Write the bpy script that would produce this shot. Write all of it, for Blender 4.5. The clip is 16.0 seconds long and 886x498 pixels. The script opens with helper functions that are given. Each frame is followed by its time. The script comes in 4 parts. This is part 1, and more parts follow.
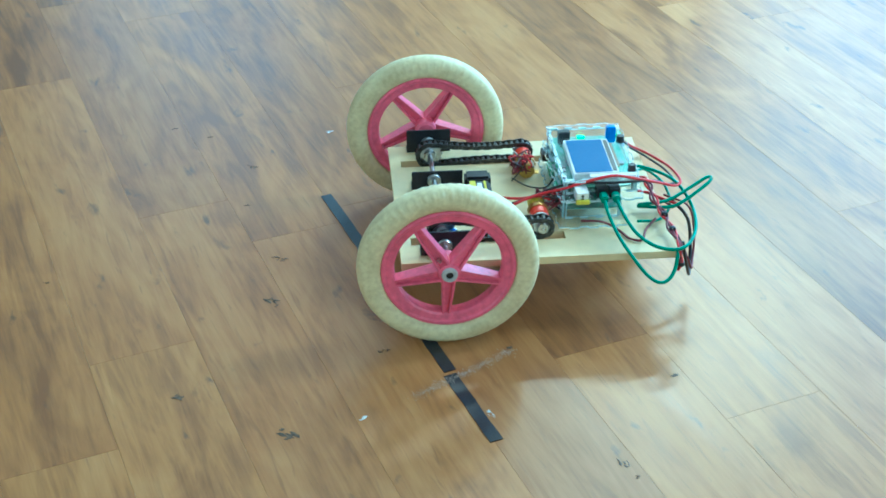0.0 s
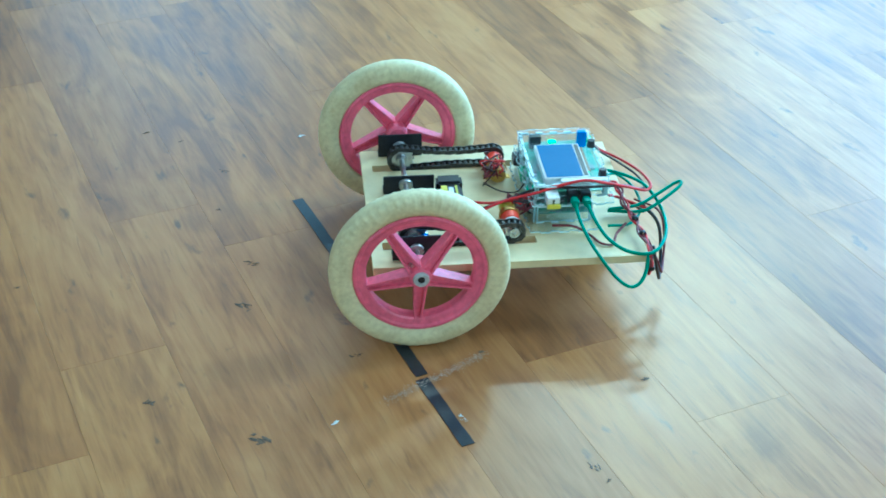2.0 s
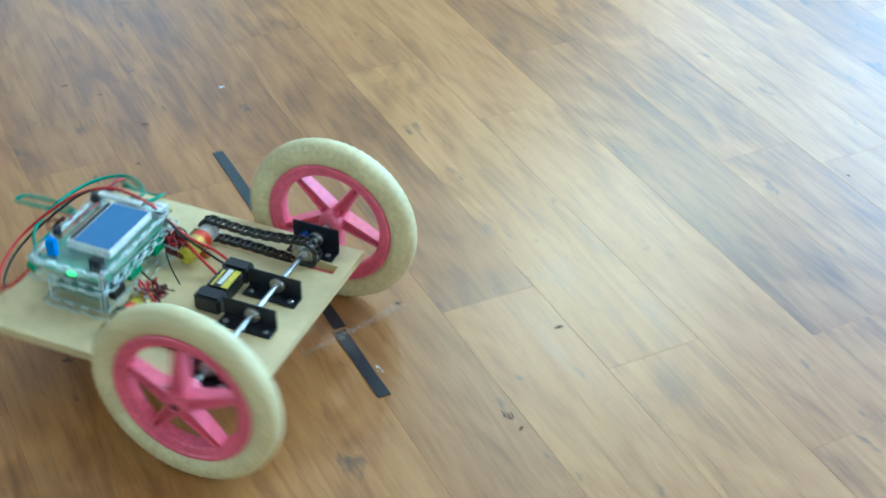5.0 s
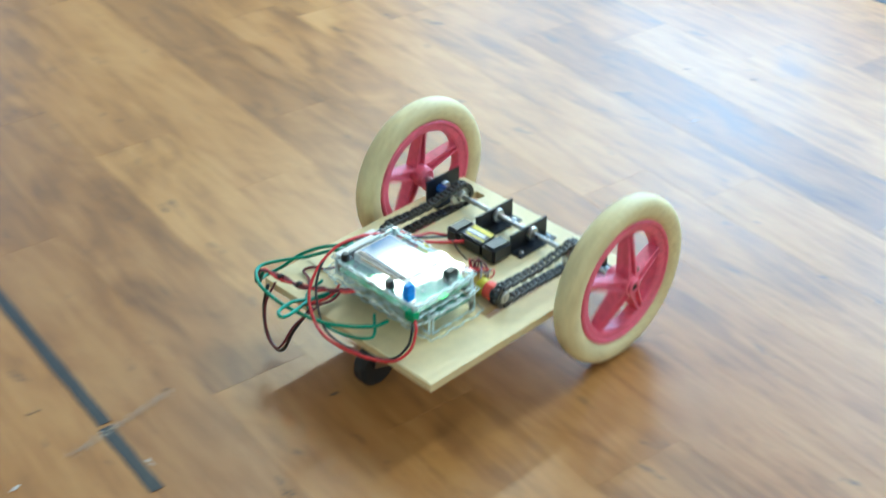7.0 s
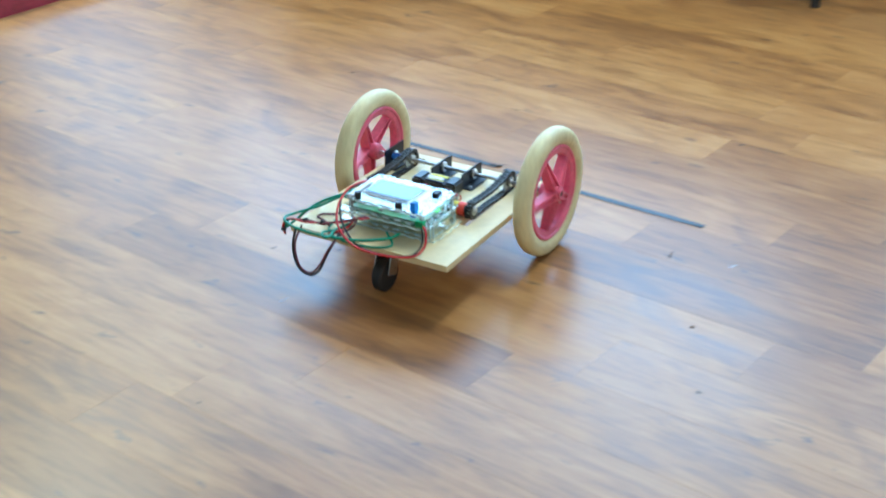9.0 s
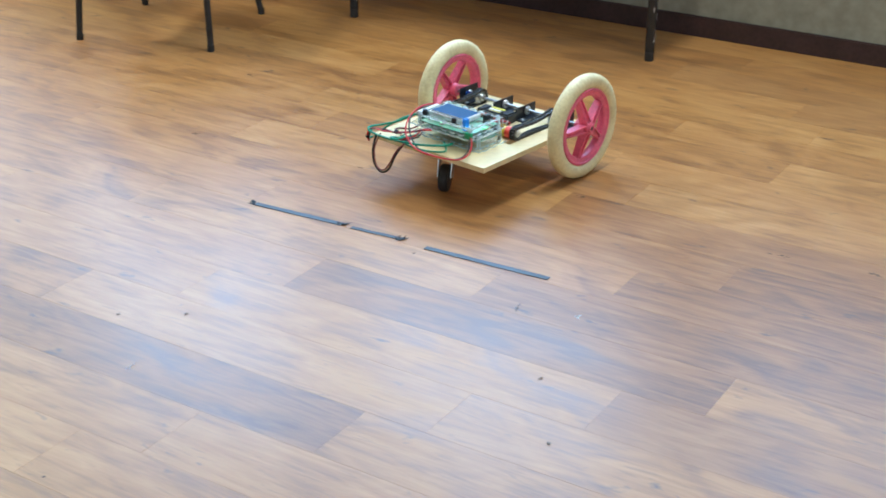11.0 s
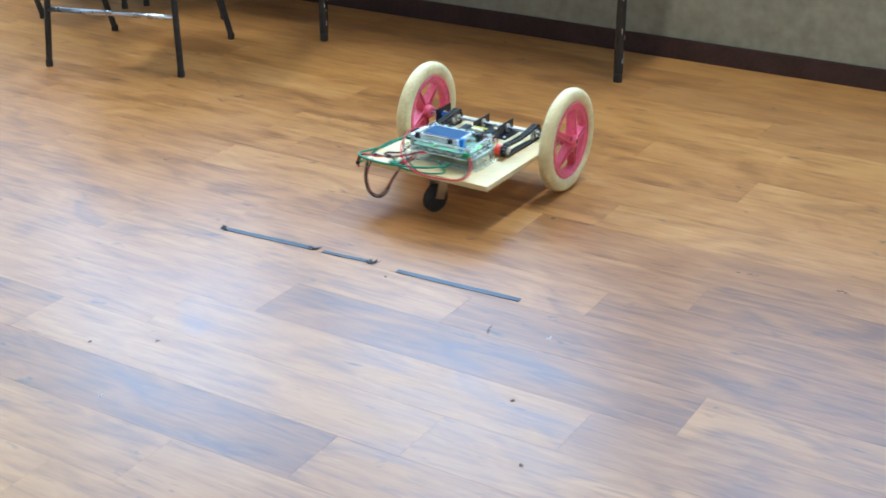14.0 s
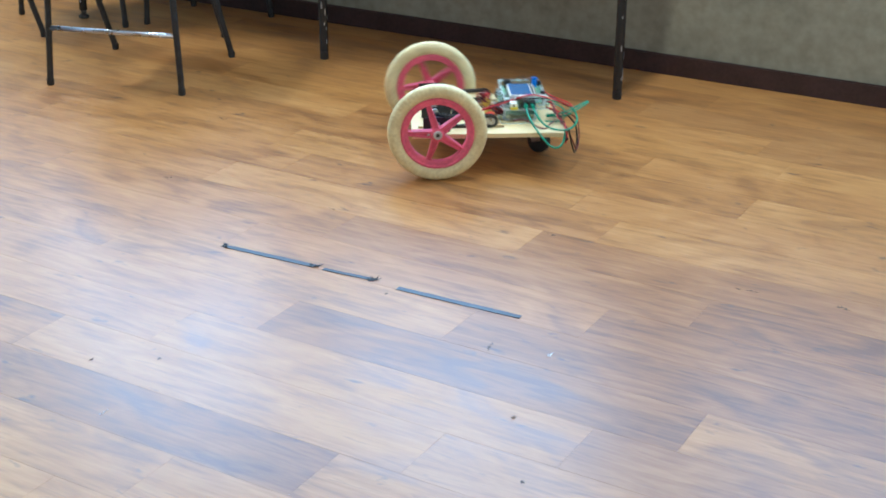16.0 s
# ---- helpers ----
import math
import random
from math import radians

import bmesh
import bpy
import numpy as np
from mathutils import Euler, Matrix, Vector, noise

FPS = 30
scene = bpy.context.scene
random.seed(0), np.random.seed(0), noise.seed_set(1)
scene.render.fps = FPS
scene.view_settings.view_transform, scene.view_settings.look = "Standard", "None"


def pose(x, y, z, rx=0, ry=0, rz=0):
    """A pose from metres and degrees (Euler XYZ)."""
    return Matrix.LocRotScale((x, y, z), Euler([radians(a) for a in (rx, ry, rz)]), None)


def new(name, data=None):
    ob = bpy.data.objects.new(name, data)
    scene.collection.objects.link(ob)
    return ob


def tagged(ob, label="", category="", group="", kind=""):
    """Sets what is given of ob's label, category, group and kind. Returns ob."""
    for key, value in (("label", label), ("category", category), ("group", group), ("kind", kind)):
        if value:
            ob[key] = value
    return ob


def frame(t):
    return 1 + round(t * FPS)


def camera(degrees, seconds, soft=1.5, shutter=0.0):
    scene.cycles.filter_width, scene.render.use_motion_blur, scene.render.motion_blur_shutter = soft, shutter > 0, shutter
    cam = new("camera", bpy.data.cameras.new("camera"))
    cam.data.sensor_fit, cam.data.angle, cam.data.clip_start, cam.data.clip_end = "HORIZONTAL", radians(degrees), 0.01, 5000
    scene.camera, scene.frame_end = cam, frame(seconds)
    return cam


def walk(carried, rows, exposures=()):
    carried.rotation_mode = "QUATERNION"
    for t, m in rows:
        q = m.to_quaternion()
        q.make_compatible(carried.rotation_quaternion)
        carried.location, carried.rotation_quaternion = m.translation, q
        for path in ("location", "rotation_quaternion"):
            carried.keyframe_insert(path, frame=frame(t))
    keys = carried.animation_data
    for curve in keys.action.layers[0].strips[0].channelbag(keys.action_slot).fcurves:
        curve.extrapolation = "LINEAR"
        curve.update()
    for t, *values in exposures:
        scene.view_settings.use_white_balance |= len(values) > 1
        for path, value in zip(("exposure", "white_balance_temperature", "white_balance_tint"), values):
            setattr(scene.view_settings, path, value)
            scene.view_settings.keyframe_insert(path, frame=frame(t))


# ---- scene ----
# ---------------- camera ----------------
cam = camera(35.0, 16.0, soft=1.7, shutter=0.8)
walk(cam, [
    (0.0, pose(-0.154, -1.815, 1.226, 56.54, -0.09, -5.14)),
    (0.5, pose(-0.155, -1.813, 1.231, 56.42, 0.50, -5.53)),
    (1.0, pose(-0.151, -1.814, 1.229, 56.44, 0.33, -5.59)),
    (1.5, pose(-0.160, -1.816, 1.228, 56.50, -0.38, -5.79)),
    (2.0, pose(-0.154, -1.817, 1.232, 56.62, -0.68, -6.13)),
    (2.5, pose(-0.157, -1.814, 1.226, 56.81, -0.92, -6.50)),
    (3.0, pose(-0.157, -1.814, 1.226, 56.69, -0.79, -6.32)),
    (3.5, pose(-0.155, -1.817, 1.231, 57.17, -0.65, -7.26)),
    (3.7, pose(-0.170, -1.821, 1.228, 57.31, -0.66, -7.48)),
    (4.7, pose(-0.130, -1.825, 1.258, 54.90, -1.00, -8.30)),
    (5.8, pose(-0.070, -1.830, 1.285, 52.50, -1.36, -9.22)),
    (6.0, pose(-0.130, -1.796, 1.260, 53.48, -2.36, -10.67)),
    (6.5, pose(-0.057, -1.831, 1.252, 55.99, -0.29, -13.49)),
    (7.0, pose(-0.031, -1.797, 1.253, 56.27, -0.05, -18.50)),
    (7.5, pose(0.052, -1.780, 1.264, 56.47, 0.97, -24.34)),
    (7.8, pose(0.089, -1.774, 1.283, 57.87, 1.18, -28.02)),
    (8.0, pose(0.126, -1.802, 1.278, 59.29, 2.20, -29.11)),
    (8.5, pose(0.132, -1.807, 1.278, 61.82, 1.43, -31.39)),
    (9.0, pose(0.146, -1.810, 1.281, 62.51, 0.49, -33.72)),
    (9.5, pose(0.159, -1.804, 1.276, 63.53, -0.55, -37.19)),
    (10.0, pose(0.153, -1.810, 1.285, 64.22, -0.46, -38.00)),
    (11.2, pose(0.151, -1.818, 1.294, 64.75, -0.60, -40.30)),
    (12.5, pose(0.149, -1.825, 1.301, 64.96, -0.69, -41.05)),
    (13.0, pose(0.149, -1.826, 1.301, 65.06, -0.67, -41.02)),
    (13.5, pose(0.147, -1.827, 1.306, 65.06, -0.49, -41.08)),
    (14.0, pose(0.152, -1.827, 1.302, 65.52, -0.35, -41.17)),
    (14.5, pose(0.152, -1.827, 1.306, 65.64, -0.46, -41.38)),
    (15.0, pose(0.153, -1.834, 1.303, 66.08, -0.26, -41.61)),
    (15.5, pose(0.151, -1.827, 1.304, 66.37, -0.13, -41.63)),
    (16.0, pose(0.146, -1.831, 1.307, 66.19, -0.22, -41.24)),
], exposures=[(0.0, 0.23, 4390, -29), (1.5, 0.20, 4270, -29), (2.5, 0.16, 4180, -28), (3.7, 0.12, 4200, -26), (5.8, 0.05, 5380, -18), (7.0, 0.00, 5550, -15), (7.5, -0.30, 5750, -10), (8.0, -0.17, 5570, -11), (9.0, -0.33, 5300, -11), (10.0, -0.36, 5750, -4), (12.5, -0.33, 5780, -4), (16.0, -0.30, 5560, -4)])

# The room's own axes: u across the planks, v along them.
TURN = 18.2
ROOM = pose(0, 0, 0, 0, 0, TURN)
# The east wall stands a little out of square.
SKEW = pose(3.665, 1.29, 0, 0, 0, 1.2) @ pose(-3.665, -1.29, 0)


def uv(u, v, z=0.0):
    return ROOM @ Vector((u, v, z))


# ---------------- light ----------------
world = bpy.data.worlds.new("sky")
scene.world = world
world.use_nodes = True
wn = world.node_tree.nodes
sky = wn.new("ShaderNodeTexSky")
sky.sky_type, sky.sun_disc = "NISHITA", False
sky.sun_elevation, sky.sun_rotation = radians(40), radians(200)
world.node_tree.links.new(sky.outputs[0], wn["Background"].inputs[0])
wn["Background"].inputs[1].default_value = 0.10


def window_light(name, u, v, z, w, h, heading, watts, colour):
    """An area lamp as daylight in a window opening, inferred or added; heading: the way it shines, in the room's axes.
    """
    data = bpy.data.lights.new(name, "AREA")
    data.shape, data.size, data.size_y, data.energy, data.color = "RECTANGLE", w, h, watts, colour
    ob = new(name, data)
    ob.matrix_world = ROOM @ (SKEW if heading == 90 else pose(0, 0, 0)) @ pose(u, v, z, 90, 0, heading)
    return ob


for v, watts in ((-0.95, 56), (0.55, 90), (2.05, 100), (3.55, 46)):
    window_light("daylight_east", 3.70, v, 1.72, 1.30, 1.66, 90, watts, (0.455, 0.645, 1.0))
# West and south windows are unseen, added as fill for robot and floor.
window_light("fill_light_west", -4.04, 0.0, 1.75, 3.3, 1.66, -90, 27, (1.0, 0.95, 0.88))
window_light("fill_light_south", 0.6, -4.04, 1.75, 3.3, 1.66, 0, 38, (1.0, 0.95, 0.88))
# North window is unseen, assumed for a cool sheen on the floor.
window_light("assumed_daylight_north", 0.75, 4.64, 1.75, 1.30, 1.66, 180, 17, (0.55, 0.70, 1.0))


def assumed_tube_light(u, v, watts):
    """Light of one assumed, unseen ceiling batten lamp, shining down."""
    data = bpy.data.lights.new("assumed_tube_light", "AREA")
    data.shape, data.size, data.size_y, data.energy, data.color = "RECTANGLE", 1.2, 0.16, watts, (1.0, 0.94, 0.82)
    ob = new("assumed_tube_light", data)
    ob.matrix_world = ROOM @ pose(u, v, 2.925)


# Both lamps unseen: one placed by a warm sheen, one added as fill.
LAMPS = [(2.5, 2.8, 90), (2.85, -0.5, 56)]
for u, v, watts in LAMPS:
    assumed_tube_light(u, v, watts)


# ---------------- materials ----------------
def material(name, base, rough=0.5, metal=0.0, vary=0.12, scale=30.0, bump=0.0, fine=None, glow=None, spec=0.5):
    """A surface with variation at two scales in its colour and gloss, and fine relief."""
    m = bpy.data.materials.new(name)
    m.use_nodes = True
    n, l = m.node_tree.nodes, m.node_tree.links
    b = n["Principled BSDF"]
    b.inputs["Metallic"].default_value = metal
    b.inputs["Specular IOR Level"].default_value = spec
    co = n.new("ShaderNodeTexCoord")
    n1, n2 = n.new("ShaderNodeTexNoise"), n.new("ShaderNodeTexNoise")
    n1.inputs["Scale"].default_value, n2.inputs["Scale"].default_value = scale, scale * 7
    n1.inputs["Detail"].default_value = 4
    for q in (n1, n2):
        l.new(co.outputs["Object"], q.inputs["Vector"])
    mix = n.new("ShaderNodeMath")
    mix.operation = "MULTIPLY_ADD"
    mix.inputs[1].default_value = 0.45
    l.new(n2.outputs[0], mix.inputs[0])
    half = n.new("ShaderNodeMath")
    half.operation = "MULTIPLY"
    half.inputs[1].default_value = 0.55
    l.new(n1.outputs[0], half.inputs[0])
    l.new(half.outputs[0], mix.inputs[2])
    ramp = n.new("ShaderNodeValToRGB")
    dark = fine or tuple(c * (1 - 2.2 * vary) for c in base)
    light = tuple(min(1, c * (1 + 1.2 * vary)) for c in base)
    ramp.color_ramp.elements[0].position, ramp.color_ramp.elements[1].position = 0.34, 0.62
    ramp.color_ramp.elements[0].color, ramp.color_ramp.elements[1].color = (*dark, 1), (*light, 1)
    l.new(mix.outputs[0], ramp.inputs[0])
    l.new(ramp.outputs[0], b.inputs["Base Color"])
    rr = n.new("ShaderNodeMapRange")
    rr.inputs[3].default_value, rr.inputs[4].default_value = max(0.03, rough - 0.1), min(1, rough + 0.1)
    l.new(n1.outputs[0], rr.inputs[0])
    l.new(rr.outputs[0], b.inputs["Roughness"])
    if bump:
        bp = n.new("ShaderNodeBump")
        bp.inputs["Strength"].default_value, bp.inputs["Distance"].default_value = bump, 0.002
        l.new(mix.outputs[0], bp.inputs["Height"])
        l.new(bp.outputs[0], b.inputs["Normal"])
    if glow:
        b.inputs["Emission Color"].default_value = (*glow[:3], 1)
        b.inputs["Emission Strength"].default_value = glow[3]
    return m


def plank_material(name, light, mid, dark):
    """Worn wood-look floor plank: long grain, knots, blotches and scuffed gloss; each plank has its own shift."""
    m = bpy.data.materials.new(name)
    m.use_nodes = True
    n, l = m.node_tree.nodes, m.node_tree.links
    b = n["Principled BSDF"]
    co, info = n.new("ShaderNodeTexCoord"), n.new("ShaderNodeObjectInfo")
    rnd = n.new("ShaderNodeVectorMath")
    rnd.operation = "SCALE"
    rnd.inputs[0].default_value = (7.3, 13.7, 3.1)
    l.new(info.outputs["Random"], rnd.inputs["Scale"])
    shift = n.new("ShaderNodeVectorMath")
    l.new(co.outputs["Object"], shift.inputs[0])
    l.new(rnd.outputs[0], shift.inputs[1])

    def noise_of(sx, sy, detail, distort=0.0):
        mp, t = n.new("ShaderNodeMapping"), n.new("ShaderNodeTexNoise")
        mp.inputs["Scale"].default_value = (sx, sy, 1)
        l.new(shift.outputs[0], mp.inputs[0])
        l.new(mp.outputs[0], t.inputs["Vector"])
        t.inputs["Scale"].default_value, t.inputs["Detail"].default_value = 1, detail
        t.inputs["Distortion"].default_value = distort
        return t.outputs[0]

    grain, fibre, blotch = noise_of(34, 3.4, 8, 1.6), noise_of(190, 13, 5, 0.6), noise_of(9, 3.6, 6, 1.5)
    knot, streak = noise_of(30, 12, 4, 0.35), noise_of(80, 6.5, 7, 2.0)
    ramp = n.new("ShaderNodeValToRGB")
    e = ramp.color_ramp.elements
    e[0].position, e[0].color = 0.36, (*dark, 1)
    e[1].position, e[1].color = 0.63, (*light, 1)
    k = e.new(0.5)
    k.color = (*mid, 1)

    def add(a, wa, c, wc):
        p, q = n.new("ShaderNodeMath"), n.new("ShaderNodeMath")
        p.operation, q.operation = "MULTIPLY", "MULTIPLY_ADD"
        p.inputs[1].default_value, q.inputs[1].default_value = wa, wc
        l.new(a, p.inputs[0])
        l.new(c, q.inputs[0])
        l.new(p.outputs[0], q.inputs[2])
        return q.outputs[0]

    tone = add(add(grain, 0.38, blotch, 0.46), 1.0, fibre, 0.16)
    own = n.new("ShaderNodeMapRange")
    own.inputs[3].default_value, own.inputs[4].default_value = -0.045, 0.045
    l.new(info.outputs["Random"], own.inputs[0])
    tone = add(tone, 1.0, own.outputs[0], 1.0)
    l.new(tone, ramp.inputs[0])
    def flecked(under, mask, lo, hi, most, colour):
        """Dark flecks of one colour where the mask is high."""
        spot, mix = n.new("ShaderNodeMapRange"), n.new("ShaderNodeMix")
        spot.inputs[1].default_value, spot.inputs[2].default_value, spot.inputs[4].default_value = lo, hi, most
        l.new(mask, spot.inputs[0])
        mix.data_type = "RGBA"
        l.new(spot.outputs[0], mix.inputs["Factor"])
        l.new(under, mix.inputs[6])
        mix.inputs[7].default_value = (*colour, 1)
        return mix.outputs[2]

    wood = flecked(ramp.outputs[0], streak, 0.59, 0.72, 0.42, (0.19, 0.086, 0.036))
    wood = flecked(wood, knot, 0.66, 0.75, 0.80, (0.11, 0.068, 0.046))
    l.new(wood, b.inputs["Base Color"])
    rr = n.new("ShaderNodeMapRange")
    rr.inputs[3].default_value, rr.inputs[4].default_value = 0.22, 0.48
    l.new(add(blotch, 0.8, fibre, 0.2), rr.inputs[0])
    l.new(rr.outputs[0], b.inputs["Roughness"])
    b.inputs["Specular IOR Level"].default_value = 0.5
    bp = n.new("ShaderNodeBump")
    bp.inputs["Strength"].default_value, bp.inputs["Distance"].default_value = 0.06, 0.001
    l.new(add(grain, 0.5, fibre, 0.5), bp.inputs["Height"])
    l.new(bp.outputs[0], b.inputs["Normal"])
    return m


def glass(name, colour, rough=0.03):
    m = bpy.data.materials.new(name)
    m.use_nodes = True
    b = m.node_tree.nodes["Principled BSDF"]
    b.inputs["Base Color"].default_value = (*colour, 1)
    b.inputs["Transmission Weight"].default_value = 1.0
    b.inputs["Roughness"].default_value = rough
    b.inputs["IOR"].default_value = 1.45
    return m


PLANKS = [
    plank_material("plank_pale", (0.515, 0.268, 0.092), (0.425, 0.203, 0.060), (0.265, 0.118, 0.039)),
    plank_material("plank_tan", (0.475, 0.240, 0.080), (0.390, 0.178, 0.052), (0.230, 0.101, 0.035)),
    plank_material("plank_brown", (0.410, 0.203, 0.069), (0.325, 0.144, 0.044), (0.180, 0.080, 0.030)),
]
WALL = material("wall_paint", (0.285, 0.275, 0.215), 0.7, vary=0.12, scale=4, bump=0.25)
CEILING = material("ceiling_paint", (0.75, 0.74, 0.70), 0.8, vary=0.04, scale=3)
SKIRT = material("skirting_paint", (0.040, 0.019, 0.020), 0.45, vary=0.2, scale=12, bump=0.1)
RED_PAINT = material("red_paint", (0.30, 0.03, 0.05), 0.4, vary=0.15, scale=14, bump=0.1)
MAT = material("platform_cloth", (0.33, 0.31, 0.30), 0.8, vary=0.15, scale=20)
SUBFLOOR = material("subfloor", (0.07, 0.045, 0.03), 0.8)
TAPE = material("black_tape", (0.022, 0.026, 0.032), 0.40, vary=0.2, scale=60, bump=0.06, spec=0.6)
CHALK = material("chalk", (0.56, 0.47, 0.38), 0.9, vary=0.2, scale=200)
SCUFF = material("scuff", (0.16, 0.108, 0.070), 0.7, vary=0.3, scale=120)
TYRE = material("foam_tyre", (0.80, 0.71, 0.42), 0.55, vary=0.05, scale=22, bump=0.2, fine=(0.65, 0.55, 0.30))
PINK = material("pink_plastic", (0.81, 0.14, 0.24), 0.36, vary=0.10, scale=18, bump=0.05)
PALE_PLASTIC = material("grey_plastic", (0.55, 0.53, 0.52), 0.4)
PLY = material("plywood", (0.77, 0.63, 0.35), 0.5, vary=0.04, scale=9, bump=0.05)
STEEL = material("steel", (0.55, 0.55, 0.56), 0.3, metal=1.0, vary=0.1, scale=60)
CHAIN = material("chain_steel", (0.085, 0.082, 0.078), 0.42, metal=0.7, vary=0.3, scale=150)
DARK_STEEL = material("dark_steel", (0.10, 0.095, 0.09), 0.42, metal=0.8, vary=0.25, scale=120)
BLACK = material("black_plastic", (0.018, 0.018, 0.022), 0.35, vary=0.2, scale=60)
BRACKET = material("black_bracket", (0.02, 0.022, 0.03), 0.33, metal=0.2, vary=0.2, scale=40)
RUBBER = material("black_rubber", (0.02, 0.02, 0.022), 0.6, vary=0.2, scale=60, bump=0.2)
RED_CAP = material("red_plastic", (0.75, 0.06, 0.03), 0.35)
BRASS = material("brass", (0.62, 0.42, 0.12), 0.35, metal=0.9)
YELLOW = material("yellow_label", (0.72, 0.62, 0.05), 0.4)
BLUE = material("blue_plastic", (0.02, 0.22, 0.75), 0.35)
BLUE_METAL = material("blue_metal", (0.05, 0.16, 0.60), 0.25, metal=0.7)
WHITE = material("white_plastic", (0.80, 0.80, 0.78), 0.4)
PCB = material("circuit_board", (0.05, 0.24, 0.13), 0.4, vary=0.35, scale=90, fine=(0.30, 0.36, 0.33))
ACRYLIC = glass("clear_acrylic", (0.97, 1.0, 1.0))
FROST = glass("cut_acrylic", (0.97, 1.0, 1.0), 0.05)
# Opaque pale colour paints in the glow of clear cut edges.
EDGE = material("acrylic_edge", (0.72, 0.84, 0.86), 0.25, vary=0.15, scale=80)
SCREEN = material("lcd_glass", (0.05, 0.085, 0.15), 0.08, vary=0.05, glow=(0.10, 0.34, 0.85, 0.30))
LED = material("green_led", (0.1, 0.8, 0.2), 0.4, glow=(0.25, 1.0, 0.22, 1.6))
TERMINAL = material("green_terminal", (0.03, 0.36, 0.14), 0.4)
RED_WIRE = material("red_wire", (0.60, 0.022, 0.03), 0.4, vary=0.1, scale=80)
GREEN_WIRE = material("green_wire", (0.015, 0.27, 0.16), 0.4, vary=0.1, scale=80)
BLACK_WIRE = material("black_wire", (0.02, 0.02, 0.022), 0.4, vary=0.1, scale=80)
MAROON_WIRE = material("maroon_wire", (0.16, 0.02, 0.03), 0.45, vary=0.2, scale=80)
CHAIR_METAL = material("chair_metal", (0.024, 0.027, 0.032), 0.35, metal=0.15, vary=0.25, scale=60)
TABLE_METAL = material("table_metal", (0.014, 0.017, 0.022), 0.22, metal=0.1, vary=0.3, scale=70, fine=(0.03, 0.03, 0.03))
RIBBON = material("brown_ribbon", (0.22, 0.14, 0.07), 0.4)
CHROME = material("chrome", (0.55, 0.56, 0.60), 0.28, metal=1.0, vary=0.02)
SEAT = material("chair_seat", (0.06, 0.05, 0.05), 0.5)
TABLETOP = material("tabletop", (0.42, 0.30, 0.18), 0.4)


# ---------------- mesh helpers ----------------
def part(name, bm, mat, parent=None, label="", smooth=False):
    """Links a bmesh as one mesh object, under a thing or a part."""
    me = bpy.data.meshes.new(name)
    bm.to_mesh(me)
    bm.free()
    me.materials.append(mat)
    if smooth:
        for p in me.polygons:
            p.use_smooth = True
    ob = new(name, me)
    ob.parent = parent
    return tagged(ob, label)


def group_empty(name, m=None):
    ob = new(name)
    ob.empty_display_size = 0.05
    if m is not None:
        ob.matrix_world = m
    return ob


def box(bm, x0, x1, y0, y1, z0, z1, bevel=0.0, m=None):
    made = bmesh.ops.create_cube(bm, size=1)["verts"]
    for v in made:
        v.co = Vector(((x0 + x1) / 2 + v.co.x * (x1 - x0), (y0 + y1) / 2 + v.co.y * (y1 - y0), (z0 + z1) / 2 + v.co.z * (z1 - z0)))
    if bevel:
        edges = {e for v in made for e in v.link_edges}
        made = bmesh.ops.bevel(bm, geom=list(edges), offset=bevel, segments=2, affect="EDGES")["verts"]
    if m is not None:
        bmesh.ops.transform(bm, matrix=m, verts=list(set(made)))
    return bm


def boxed(*a, **k):
    return box(bmesh.new(), *a, **k)


def lathe(bm, profile, steps=48, m=None, closed=False):
    """Turns a profile of (radius, along) round the y axis."""
    rings = []
    for i in range(steps):
        a = 2 * math.pi * i / steps
        rings.append([bm.verts.new((r * math.cos(a), y, r * math.sin(a))) for r, y in profile])
    count = len(profile)
    for i in range(steps):
        p, q = rings[i], rings[(i + 1) % steps]
        for j in range(count if closed else count - 1):
            k = (j + 1) % count
            bm.faces.new((p[j], p[k], q[k], q[j]))
    if not closed:
        for j in (0, count - 1):
            if profile[j][0] > 1e-6:
                ring = [r[j] for r in rings]
                bm.faces.new(ring if j == 0 else ring[::-1])
    bmesh.ops.recalc_face_normals(bm, faces=bm.faces)
    if m is not None:
        bmesh.ops.transform(bm, matrix=m, verts=[v for r in rings for v in r])
    return bm


def rod(bm, a, b, r, r2=None, steps=14):
    """A round bar from a to b."""
    a, b = Vector(a), Vector(b)
    q = (b - a).to_track_quat("Y", "Z").to_matrix().to_4x4()
    return lathe(bm, [(r, 0), (r if r2 is None else r2, (b - a).length)], steps, Matrix.Translation(a) @ q)


def curve_points(points, per=8):
    """A smooth line through points (Catmull-Rom)."""
    p = [Vector(q) for q in points]
    p = [2 * p[0] - p[1]] + p + [2 * p[-1] - p[-2]]
    out = []
    for i in range(1, len(p) - 2):
        for k in range(per):
            t = k / per
            a, b, c, d = p[i - 1], p[i], p[i + 1], p[i + 2]
            out.append(0.5 * ((2 * b) + (c - a) * t + (2 * a - 5 * b + 4 * c - d) * t * t + (3 * b - a - 3 * c + d) * t ** 3))
    return out + [p[-2]]


